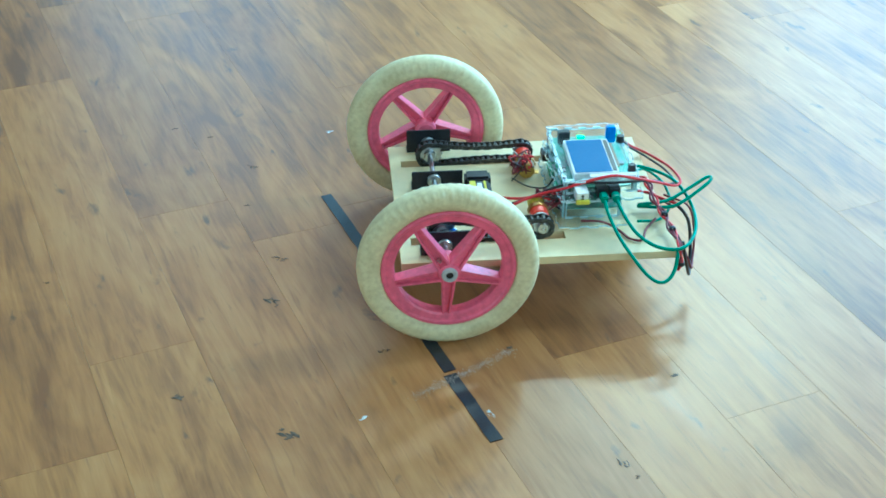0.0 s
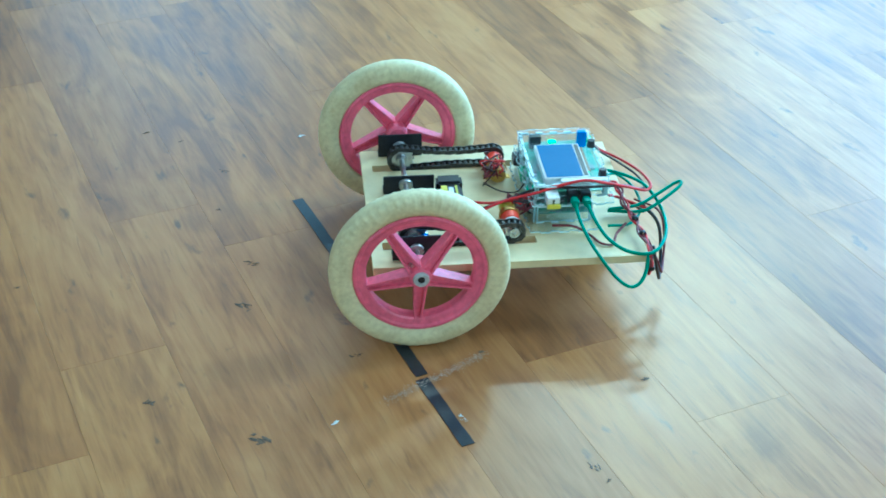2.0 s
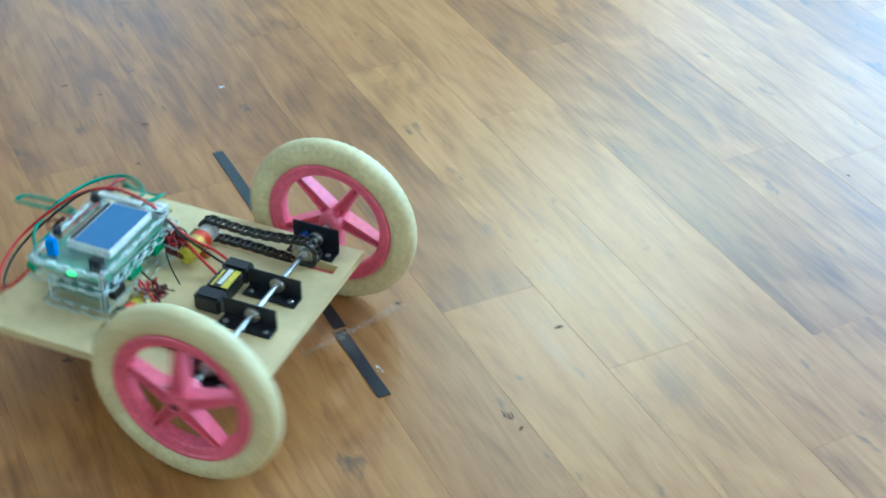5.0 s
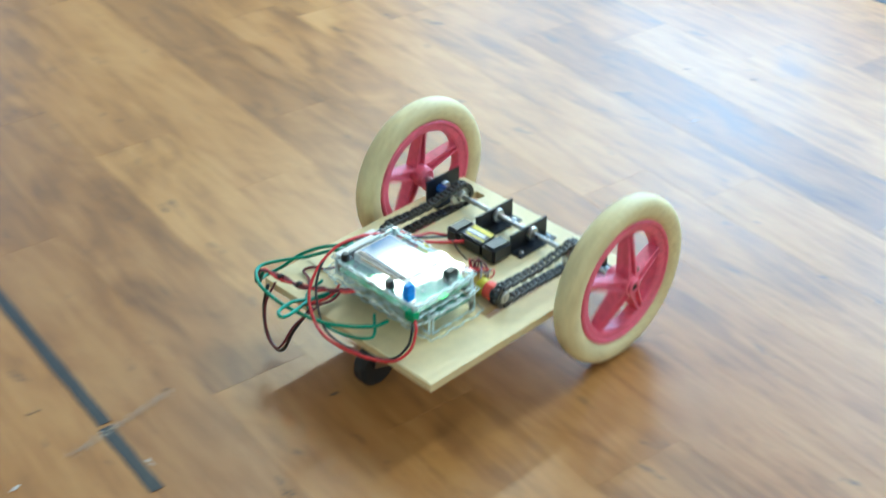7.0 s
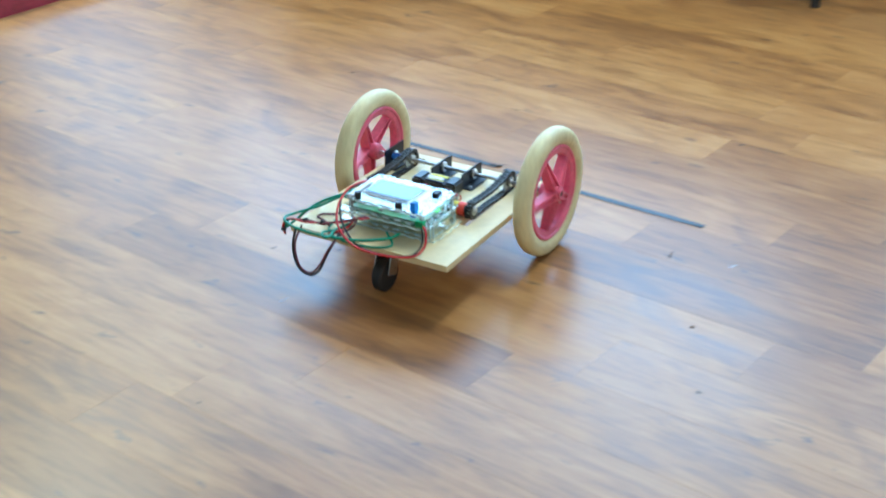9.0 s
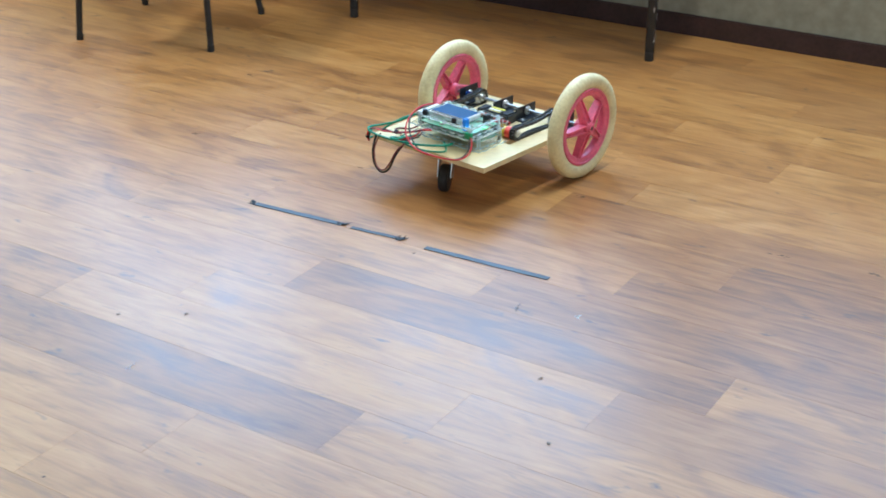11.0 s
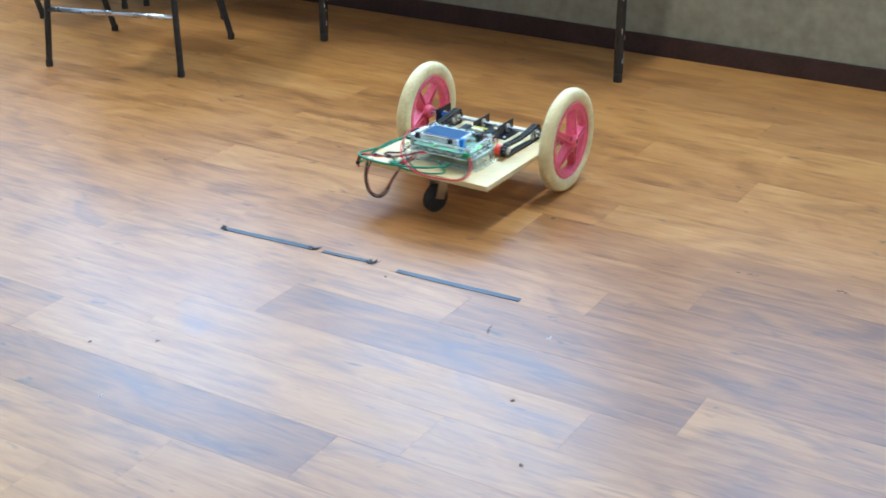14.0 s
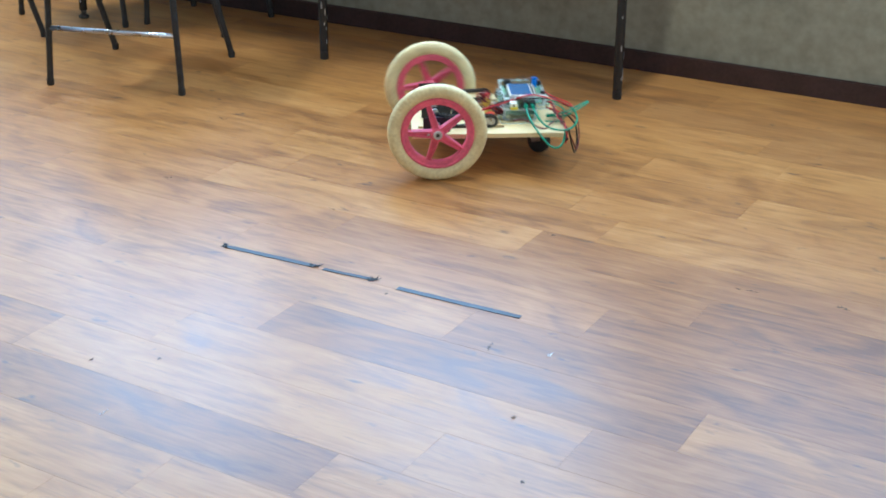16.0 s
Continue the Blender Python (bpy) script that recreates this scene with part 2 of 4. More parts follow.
def tube(bm, points, r, steps=8, per=8):
    """A bent round wire through points."""
    line = curve_points(points, per)
    up = Vector((0, 0, 1))
    rings = []
    for i, c in enumerate(line):
        way = (line[min(i + 1, len(line) - 1)] - line[max(i - 1, 0)]).normalized()
        side = way.cross(up)
        side = side.normalized() if side.length > 1e-3 else Vector((1, 0, 0))
        up = side.cross(way).normalized()
        rings.append([bm.verts.new(c + r * (math.cos(a) * side + math.sin(a) * up)) for a in (2 * math.pi * k / steps for k in range(steps))])
    for p, q in zip(rings, rings[1:]):
        for k in range(steps):
            bm.faces.new((p[k], p[(k + 1) % steps], q[(k + 1) % steps], q[k]))
    bm.faces.new(rings[0][::-1])
    bm.faces.new(rings[-1])
    bmesh.ops.recalc_face_normals(bm, faces=bm.faces)
    return bm


# ---------------- room ----------------
def setting(name, bm, mat, label, parent=None):
    ob = part(name, bm, mat, parent)
    if parent is None:
        ob.matrix_world = ROOM
    return tagged(ob, label, kind="structure")


U0, U1, V0, V1, TOP = -4.0, 3.665, -4.0, 4.6, 3.0
floor = setting("floor", boxed(U0 - 0.15, U1 + 0.15, V0 - 0.15, V1 + 0.15, -0.12, -0.005), SUBFLOOR, "worn wood-look plank floor with scuffs")
setting("ceiling", boxed(U0 - 0.15, U1 + 0.15, V0 - 0.15, V1 + 0.15, TOP, TOP + 0.12), CEILING, "plain pale painted ceiling")


def wall_with_windows(name, lengthwise, at, thick, a0, a1, openings, s0, s1, label):
    """A wall along one axis with window openings between heights s0 and s1."""
    bm = bmesh.new()
    pieces = [(a0, a1, -0.004, s0), (a0, a1, s1, TOP)]
    edge = a0
    for w0, w1 in openings:
        pieces.append((edge, w0, s0, s1))
        edge = w1
    pieces.append((edge, a1, s0, s1))
    for lo, hi, z0, z1 in pieces:
        if lengthwise == "v":
            box(bm, at, at + thick, lo, hi, z0, z1)
        else:
            box(bm, lo, hi, at, at + thick, z0, z1)
    return setting(name, bm, WALL, label)


EAST = [(-1.62, -0.28), (-0.12, 1.22), (1.38, 2.72), (2.88, 4.22)]
east = wall_with_windows("wall_east", "v", U1, 0.15, V0 - 0.15, V1, EAST, 0.88, 2.56, "stained grey-cream plaster wall above dark skirting")
east.matrix_world = ROOM @ SKEW
# West and south openings are added for their fill lamps; both walls unseen.
wall_with_windows("wall_west", "v", U0 - 0.15, 0.15, V0, V1, [(-1.7, 1.7)], 0.9, 2.6, "plain grey-cream plaster wall, unseen, with an added window")
wall_with_windows("wall_south", "u", V0 - 0.15, 0.15, U0, U1 + 0.12, [(-1.1, 2.3)], 0.9, 2.6, "plain grey-cream plaster wall, unseen, with an added window")
# North wall is unseen; its opening is added for the assumed sheen lamp.
wall_with_windows("wall_north", "u", V1, 0.15, U0, U1, [(0.08, 1.42)], 0.9, 2.6, "plain grey-cream plaster wall, unseen, with an added window")
for v0, v1 in EAST:
    bm = bmesh.new()
    for a in ((v0, v0 + 0.045, 0.88, 2.56), (v1 - 0.045, v1, 0.88, 2.56), (v0 + 0.045, v1 - 0.045, 0.88, 0.925), (v0 + 0.045, v1 - 0.045, 2.515, 2.56)):
        box(bm, U1 + 0.010, U1 + 0.032, *a)
    setting("window_frame", bm, WHITE, "white painted window frame").matrix_world = ROOM @ SKEW
setting("baseboard_east", boxed(U1 - 0.012, U1 - 0.001, V0, V1, -0.003, 0.066, 0.003), SKIRT, "low dark brown painted skirting board").matrix_world = ROOM @ SKEW


# Housing and tubes are made up to carry the assumed lamp light.
def assumed_ceiling_lamp(u, v):
    ob = group_empty("assumed_ceiling_lamp", ROOM @ pose(u, v, 2.93))
    part("housing", boxed(-0.62, 0.62, -0.10, 0.10, 0.02, 0.069, 0.006), WHITE, ob, "white sheet-metal lamp housing")
    for y in (-0.045, 0.045):
        part("lamp_tube", rod(bmesh.new(), (-0.59, y, 0.008), (0.59, y, 0.008), 0.008, steps=12), WHITE, ob)
    return tagged(ob, "unseen white twin-tube batten lamp assumed under the ceiling", "ceiling lamp", "ceiling lamps")


for u, v, watts in LAMPS:
    assumed_ceiling_lamp(u, v)
platform = setting("low_platform", boxed(0.2, 2.45, 1.70, 3.2, -0.003, 0.062, 0.003), MAT, "low platform with a red painted edge")
part("platform_edge", boxed(0.19, 2.46, 1.684, 1.6995, -0.003, 0.068, 0.003), RED_PAINT, platform, "dark red painted edge board")


def chair(name, corners, tilt, label):
    """A metal-framed chair; corners: front pair, back pair on the floor."""
    ob = group_empty(name, Matrix.Translation(sum((Vector((x, y, 0)) for x, y in corners), Vector()) / 4))
    inv = ob.matrix_world.inverted()
    pts = [inv @ Vector((x, y, 0)) for x, y in corners]
    mid = Vector()
    tops = []
    for i, p in enumerate(pts):
        q = p + (mid - p) * 0.10 if tilt[i] == 0 else p + tilt[i] * Vector((-0.755, 0.656, 0))
        q.z = 0.44
        tops.append(q)
        bm = bmesh.new()
        rod(bm, p + Vector((0, 0, 0.012)), q, 0.0100)
        part("leg", bm, CHAIR_METAL, ob, smooth=False)
        bm = bmesh.new()
        lathe(bm, [(0.0, 0.0), (0.0105, 0.0), (0.0112, 0.003), (0.0112, 0.018), (0.0100, 0.021)], 14, Matrix.Translation(p) @ pose(0, 0, 0, 90))
        part("foot", bm, RUBBER, ob, "black rubber foot cap")
    for i, j, z in ((0, 1, 0.18),):
        a, b = (pts[k].lerp(tops[k], z / 0.44) for k in (i, j))
        part("crossbar", rod(bmesh.new(), a, b, 0.008), CHROME, ob, "shiny chromed crossbar", smooth=True)
    xs, ys = [p.x for p in tops], [p.y for p in tops]
    seat_m = Matrix.Translation((0, 0, 0.455)) @ Matrix.Rotation(math.atan2(pts[1].y - pts[0].y, pts[1].x - pts[0].x), 4, "Z")
    part("seat", boxed(-0.21, 0.21, -0.20, 0.20, -0.018, 0.018, 0.012, m=seat_m), SEAT, ob)
    back = ((tops[2] + tops[3]) / 2)
    way = Vector((back.x, back.y, 0)).normalized()
    turn = Matrix.Rotation(math.atan2(way.y, way.x) - math.pi / 2, 4, "Z")
    part("backrest", boxed(-0.20, 0.20, -0.012, 0.012, 0.62, 0.84, 0.01, m=Matrix.Translation(way * 0.21) @ turn), SEAT, ob)
    for s in (-0.17, 0.17):
        a = turn @ Vector((s, 0, 0))
        part("back_post", rod(bmesh.new(), way * 0.205 + a + Vector((0, 0, 0.46)), way * 0.225 + a + Vector((0, 0, 0.80)), 0.010), CHAIR_METAL, ob)
    return tagged(ob, label, "chair", "chairs by the wall")


def wall_table():
    """A long table along the wall on round black legs with levelling feet."""
    ob = group_empty("long_table", ROOM @ pose(3.32, 0.87, 0))
    for du, dv, levelled in ((-0.07, 1.04, True), (-0.055, -0.02, False), (0.05, -1.03, False)):
        part("leg", rod(bmesh.new(), (du, dv, 0.03), (du, dv, 0.715), 0.0145, steps=18), TABLE_METAL, ob, "scratched black tubular leg", smooth=False)
        scratches = bmesh.new()
        pick = random.Random(int(dv * 100) + 7)
        for _ in range(16):
            a, z, long = pick.uniform(3.3, 5.3), pick.uniform(0.05, 0.45), pick.uniform(0.008, 0.035)
            way = Matrix.Translation((du, dv, z)) @ Matrix.Rotation(a, 4, "Z")
            box(scratches, 0.0138, 0.0147, -0.0010, 0.0010, 0, long, m=way)
        tagged(part("paint_chips", scratches, PALE_PLASTIC, ob), "pale chips in the black paint", kind="stuff")
        if levelled:
            foot = lathe(bmesh.new(), [(0.0, 0.0), (0.017, 0.0), (0.0185, 0.004), (0.0175, 0.011), (0.010, 0.013), (0.010, 0.032)], 18, pose(du, dv, 0, 90))
            part("foot", foot, DARK_STEEL, ob, "round levelling foot", smooth=False)
        else:
            foot = lathe(bmesh.new(), [(0.0, 0.0), (0.0125, 0.0), (0.0140, 0.003), (0.0140, 0.022), (0.0145, 0.030)], 18, pose(du, dv, 0, 90))
            part("foot", foot, RUBBER, ob, "worn rubber end plug", smooth=False)
    part("tabletop", boxed(-0.14, 0.335, -1.12, 1.25, 0.715, 0.75, 0.006), TABLETOP, ob)
    return tagged(ob, "long table on scratched black tubular legs along the wall", "table")


chair("metal_chair", [(2.013, 2.149), (2.268, 1.793), (2.614, 2.044), (2.369, 2.379)], (0, 0, 0.10, 0.12), "black metal-framed chair with a chromed front crossbar")
chair("metal_chair", [(2.258, 2.682), (2.539, 2.613), (2.62, 2.95), (2.34, 3.02)], (0.12, 0, 0, 0), "black metal-framed chair standing beside the table")
chair("metal_chair", [(2.732, 2.269), (3.018, 2.395), (2.89, 2.72), (2.62, 2.60)], (0.11, 0.06, 0, 0), "black metal-framed chair pushed under the table")
chair("metal_chair", [(0.46, 1.70), (0.896, 1.530), (0.98, 1.75), (0.55, 1.92)], (0, 0.12, 0, 0), "black metal-framed chair beside the low platform")
wall_table()


# ---------------- marks on the floor ----------------
def tape(name, a, b, width, label):
    """A strip of tape pressed on the floor, with a slightly ragged outline."""
    a, b = Vector((*a, 0)), Vector((*b, 0))
    way = (b - a).normalized()
    side = Vector((-way.y, way.x, 0))
    bm = bmesh.new()
    count = max(4, int((b - a).length / 0.02))
    rnd = random.Random(int(a.x * 1000))
    rows = []
    for i in range(count + 1):
        c = a.lerp(b, i / count)
        j = [rnd.uniform(-0.0006, 0.0006) for _ in range(3)]
        if i in (0, count):
            c = c + way * rnd.uniform(-0.003, 0.003)
        rows.append([bm.verts.new(c + side * (width / 2 + j[0]) + Vector((0, 0, 0.0003))), bm.verts.new(c + side * (width / 2 + j[0]) + Vector((0, 0, 0.0013 + j[2] * 0.4))),
                     bm.verts.new(c - side * (width / 2 + j[1]) + Vector((0, 0, 0.0013 - j[2] * 0.4))), bm.verts.new(c - side * (width / 2 + j[1]) + Vector((0, 0, 0.0003)))])
    for p, q in zip(rows, rows[1:]):
        for k in range(3):
            bm.faces.new((p[k], p[k + 1], q[k + 1], q[k]))
    bm.faces.new(rows[0])
    bm.faces.new(rows[-1][::-1])
    bmesh.ops.recalc_face_normals(bm, faces=bm.faces)
    return tagged(part(name, bm, TAPE), label, "tape", "tape marks on the floor")


tape("floor_tape", (-0.166, 0.2094), (-0.003, -0.279), 0.0185, "strip of worn black tape stuck on the floor")
tape("floor_tape", (-0.0055, -0.2835), (0.044, -0.431), 0.0185, "short strip of worn black tape on the floor")
tape("floor_tape", (1.733, 0.729), (1.8205, 0.510), 0.0160, "strip of black tape with curled ends on the floor")
tape("floor_tape", (1.8275, 0.482), (1.8735, 0.372), 0.0125, "short strip of black tape with a split end")
tape("floor_tape", (1.888, 0.299), (1.9914, 0.0255), 0.0155, "strip of black tape stuck flat on the floor")


def scuff_mark(name, x, y, size, label, category, stretch=1.0, turn=0.0, seed=1, mat=SCUFF, lift=0.0):
    """A patch of short ragged strokes rubbed into the plank; lift raises their ends."""
    pick = random.Random(seed)
    bm = bmesh.new()
    for _ in range(7):
        c = Vector((pick.gauss(0, 0.6) * size * stretch, pick.gauss(0, 0.5) * size, 0))
        a = pick.gauss(0, 0.5)
        way, side = Vector((math.cos(a), math.sin(a), 0)), Vector((-math.sin(a), math.cos(a), 0))
        long, wide = size * pick.uniform(0.5, 1.3), size * pick.uniform(0.14, 0.42)
        rows = []
        for k in range(5):
            t = k / 4
            w = wide * (0.25 + math.sin(math.pi * t)) * pick.uniform(0.7, 1.2)
            p = c + way * (t - 0.5) * 2 * long + side * pick.uniform(-0.3, 0.3) * wide + Vector((0, 0, 0.0005 + lift * (2 * t - 1) ** 2 * pick.random()))
            rows.append([bm.verts.new(p + side * w), bm.verts.new(p + Vector((0, 0, 0.0004))), bm.verts.new(p - side * w)])
        for p, q in zip(rows, rows[1:]):
            for k in (0, 1):
                bm.faces.new((p[k], p[k + 1], q[k + 1], q[k]))
    ob = part(name, bm, mat)
    ob.matrix_world = pose(x, y, 0, 0, 0, turn)
    return tagged(ob, label, category)


SMUDGES = [(-0.2555, -0.0855, 0.008, 1.9, -35), (-0.379, -0.303, 0.006, 2.2, 0), (-0.229, -0.393, 0.009, 1.4, -40), (-0.289, 0.317, 0.005, 2.0, -20),
           (-0.4334, 0.4683, 0.004, 2.0, 5), (-0.3709, 0.431, 0.0025, 2.0, 0), (-0.2998, 0.1903, 0.0025, 2.2, 0), (0.308, -0.314, 0.005, 1.4, 10),
           (-0.246, 0.029, 0.006, 1.8, -20), (-0.595, -0.009, 0.003, 1.5, 0), (-0.093, -0.223, 0.004, 2.2, 15), (0.202, -0.487, 0.006, 1.6, -50), (0.213, -0.513, 0.003, 2.0, 40), (0.086, -0.231, 0.004, 1.4, 20),
           (1.8557, -0.031, 0.006, 2.4, 30), (1.3308, 0.3561, 0.004, 1.6, 10), (1.2314, 0.4388, 0.004, 1.6, 10), (1.7015, -0.2594, 0.004, 1.2, 0),
           (1.5648, -0.422, 0.004, 1.3, 40), (0.8717, 0.0175, 0.003, 1.3, 0), (1.8518, 0.2928, 0.003, 1.4, 20),
           (2.454, -0.209, 0.007, 2.2, 108), (2.538, -0.389, 0.007, 2.0, 100), (2.234, 1.524, 0.007, 2.0, 110), (1.864, 1.205, 0.006, 2.0, 108), (2.353, 0.281, 0.006, 2.0, 108), (2.057, 0.753, 0.006, 1.8, 108)]
for i, (x, y, s, st, tn) in enumerate(SMUDGES):
    scuff_mark("dark_mark", x, y, s * 0.8, "small dark scuff mark on the floor plank", "scuff", st, tn, i + 3)
for i, (x, y, s, st, tn) in enumerate([(1.1473, 0.2402, 0.004, 2.4, 20), (1.917, -0.1346, 0.006, 1.5, 10), (-0.130, -0.368, 0.006, 1.2, 60), (0.042, -0.374, 0.004, 2.0, 120), (-0.156, 0.431, 0.005, 1.3, 0)]):
    scuff_mark("pale_crumb", x, y, s * 0.7, "small pale crumbs lying on the floor", "crumb", st, tn, i + 40, WHITE, 0.002)
for i, (x, y, t) in enumerate([(1.733, 0.732, 100), (1.8205, 0.507, -60), (1.8745, 0.368, -70)]):
    scuff_mark("tape_curl", x, y, 0.0100, "dirty curled end of black tape", "tape", 0.7, t, i + 60, RUBBER, 0.007)


def chalk_smear():
    """A broken smear of pale dust across the short tape strip."""
    rnd = random.Random(5)
    bm = bmesh.new()
    a, b = Vector((-0.058, -0.330, 0)), Vector((0.092, -0.238, 0))
    way = (b - a).normalized()
    for _ in range(900):
        t = rnd.random()
        c = a.lerp(b, t) + Vector((rnd.gauss(0, 0.004), rnd.gauss(0, 0.004), 0))
        s = rnd.uniform(0.0002, 0.0008)
        n = [bm.verts.new(c + Vector((s * math.cos(q) * rnd.uniform(0.6, 1.6), s * math.sin(q), 0.0016))) for q in (0, 1.3, 2.6, 3.9, 5.2)]
        bm.faces.new(n)
    return tagged(part("chalk_smear", bm, CHALK), "smear of pale dust across the floor tape", "dust", kind="stuff")


chalk_smear()


# ---------------- the wheeled robot ----------------
# Its own axes: x from the axle to the castor end, y across, z up; the axle stands over the origin.
R, TRACK, DECK = 0.128, 0.2005, 0.1115
robot = group_empty("wheeled_robot")
tagged(robot, "home-built plywood robot with pink wheels, circuit box and loose wires", "robot")


def spoke_mesh(k, flip):
    """One moulded spoke: a tapered web with two raised side ribs, its outer face towards -y."""
    bm = bmesh.new()
    turn = Matrix.Rotation(math.pi if flip else 0, 4, "Z") @ Matrix.Rotation(-2 * math.pi * k / 5, 4, "Y")

    def prism(w0, w1, y0, y1, shift0, shift1):
        v = []
        for x, w, s in ((0.012, w0, shift0), (0.0780, w1, shift1)):
            lift = 0.0125 if x < 0.05 else 0.0
            for z in (s - w / 2, s + w / 2):
                for y in (y0 - lift, y1 - lift * 0.6):
                    v.append(bm.verts.new(turn @ Vector((x, y, z))))
        for f in ((0, 1, 3, 2), (4, 6, 7, 5), (0, 4, 5, 1), (2, 3, 7, 6), (0, 2, 6, 4), (1, 5, 7, 3)):
            bm.faces.new([v[i] for i in f])

    prism(0.0165, 0.0085, -0.0045, 0.001, 0, 0)
    for s in (-1, 1):
        prism(0.0036, 0.0030, -0.0105, 0.008, s * 0.0080, s * 0.0042)
    bmesh.ops.recalc_face_normals(bm, faces=bm.faces)
    bmesh.ops.bevel(bm, geom=bm.edges[:], offset=0.0006, segments=1, affect="EDGES")
    return bm


def tyre_mesh():
    """A solid foam tyre with a row of worn moulded lugs on each shoulder."""
    bm = bmesh.new()
    prof = []
    for i in range(20):
        a = 2 * math.pi * i / 20
        c, s = math.cos(a), math.sin(a)
        prof.append((0.1098 + 0.0182 * math.copysign(abs(c) ** 0.85, c), 0.0168 * math.copysign(abs(s) ** 0.8, s)))
    lathe(bm, prof, 372, closed=True)
    rnd = random.Random(9)
    for v in bm.verts:
        r = math.hypot(v.co.x, v.co.z)
        a = math.atan2(v.co.z, v.co.x)
        k = 0.0
        if 0.113 < r < 0.1262:
            k = 0.0021 * max(0, math.sin(a * 62)) ** 0.6 * (0.5 + 0.5 * max(0, math.sin(a * 1.0 + 0.6)))
        f = (r + 0.2 * k - (0.0005 if rnd.random() < 0.04 else 0)) / r
        v.co.x, v.co.z = v.co.x * f, v.co.z * f
        v.co.y *= 1 + k * 36
    return bm


def wheel(side):
    """side -1 or 1: the wheel whose outer face looks that way along y."""
    flip = side > 0
    rim = [(0.0945, -0.0125), (0.0945, 0.0125), (0.0925, 0.0142), (0.0895, 0.0142), (0.0870, 0.0118), (0.0790, 0.0105), (0.0762, 0.0085), (0.0750, 0.0), (0.0762, -0.0085), (0.0790, -0.0105), (0.0870, -0.0118), (0.0895, -0.0142), (0.0925, -0.0142)]
    ob = part("wheel", lathe(bmesh.new(), rim, 72, closed=True), PINK, robot, "pink moulded plastic wheel with five spokes")
    hub = [(0.0, 0.016), (0.013, 0.016), (0.0165, 0.012), (0.0175, 0.0), (0.0165, -0.016), (0.0150, -0.0235), (0.0125, -0.0245), (0.0, -0.0245)]
    part("hub", lathe(bmesh.new(), hub, 28, Matrix.Rotation(math.pi if flip else 0, 4, "Z")), PINK, ob)
    for k in range(5):
        part("spoke", spoke_mesh(k, flip), PINK, ob)
    part("tyre", tyre_mesh(), TYRE, ob, "dirty cream foam tyre", smooth=True)
    cap = lathe(bmesh.new(), [(0.0, 0.0), (0.0055, 0.0), (0.0058, -0.002), (0.0105, -0.002), (0.0115, 0.0), (0.0115, 0.003)], 24, Matrix.Translation((0, side * 0.0262, 0)) @ Matrix.Rotation(0 if side < 0 else math.pi, 4, "Z"))
    if flip:
        part("hub_cap", cap, PINK, ob, "pink moulded hub boss", smooth=False)
    else:
        part("hub_cap", cap, PALE_PLASTIC, ob, "pale grey hub bush", smooth=False)
    part("axle_end", rod(bmesh.new(), (0, side * 0.018, 0), (0, side * 0.0270, 0), 0.0050), BLACK, ob)
    part("bolt", rod(bmesh.new(), (0.006, side * 0.017, 0.020), (0.008, side * 0.019, 0.0255), 0.0028), STEEL, ob, "small steel grub screw")
    ob.matrix_basis = pose(0, side * TRACK, R)
    return ob


wheel_a = wheel(-1)
wheel_b = wheel(1)

# deck
# two long slots let the chains through
deck = bmesh.new()
DX, DY = (-0.063, -0.046, 0.180, 0.336), (-0.169, -0.1225, -0.1035, 0.1025, 0.1215, 0.169)
knots = [[deck.verts.new((x, y, DECK - 0.012)) for y in DY] for x in DX]
for i in range(3):
    for j in range(5):
        if not (i == 1 and j in (1, 3)):
            deck.faces.new((knots[i][j], knots[i][j + 1], knots[i + 1][j + 1], knots[i + 1][j]))
raised = bmesh.ops.extrude_face_region(deck, geom=deck.faces[:])["geom"]
bmesh.ops.translate(deck, vec=(0, 0, 0.012), verts=[v for v in raised if isinstance(v, bmesh.types.BMVert)])
bmesh.ops.recalc_face_normals(deck, faces=deck.faces[:])
part("deck_board", deck, PLY, robot, "pale plywood deck board")

part("axle", rod(bmesh.new(), (0, -TRACK + 0.012, R), (0, TRACK - 0.012, R), 0.004, steps=18), STEEL, robot, "thin steel axle", smooth=False)


def bracket(y, foot, x0, x1, high):
    bm = boxed(x0, x1, y - 0.0015, y + 0.0015, DECK, DECK + high, 0.0006)
    box(bm, x0, x1, min(y, y + foot), max(y, y + foot), DECK + 0.0002, DECK + 0.003, 0.0005)
    ob = part("axle_bracket", bm, BRACKET, robot, "black steel angle bracket")
    bear = lathe(bmesh.new(), [(0.0045, -0.006), (0.010, -0.006), (0.011, -0.004), (0.011, 0.004), (0.010, 0.006), (0.0045, 0.006)], 24, Matrix.Translation((0, y, R)))
    part("bearing", bear, STEEL, ob, "steel axle bearing")
    for x in (x0 + 0.010, x1 - 0.010):
        part("screw", lathe(bmesh.new(), [(0.0, 0.0), (0.004, 0.0), (0.004, 0.002), (0.0025, 0.003), (0.0, 0.003)], 12, Matrix.Translation((x, y + foot * 0.6, DECK + 0.003)) @ pose(0, 0, 0, 90)), STEEL, ob)


for y, foot, x0, x1, high in ((0.150, 0.018, -0.034, 0.036, 0.039), (0.033, 0.022, -0.034, 0.044, 0.031), (-0.036, 0.022, -0.034, 0.044, 0.031), (-0.150, 0.024, -0.034, 0.036, 0.039)):
    bracket(y, foot, x0, x1, high)


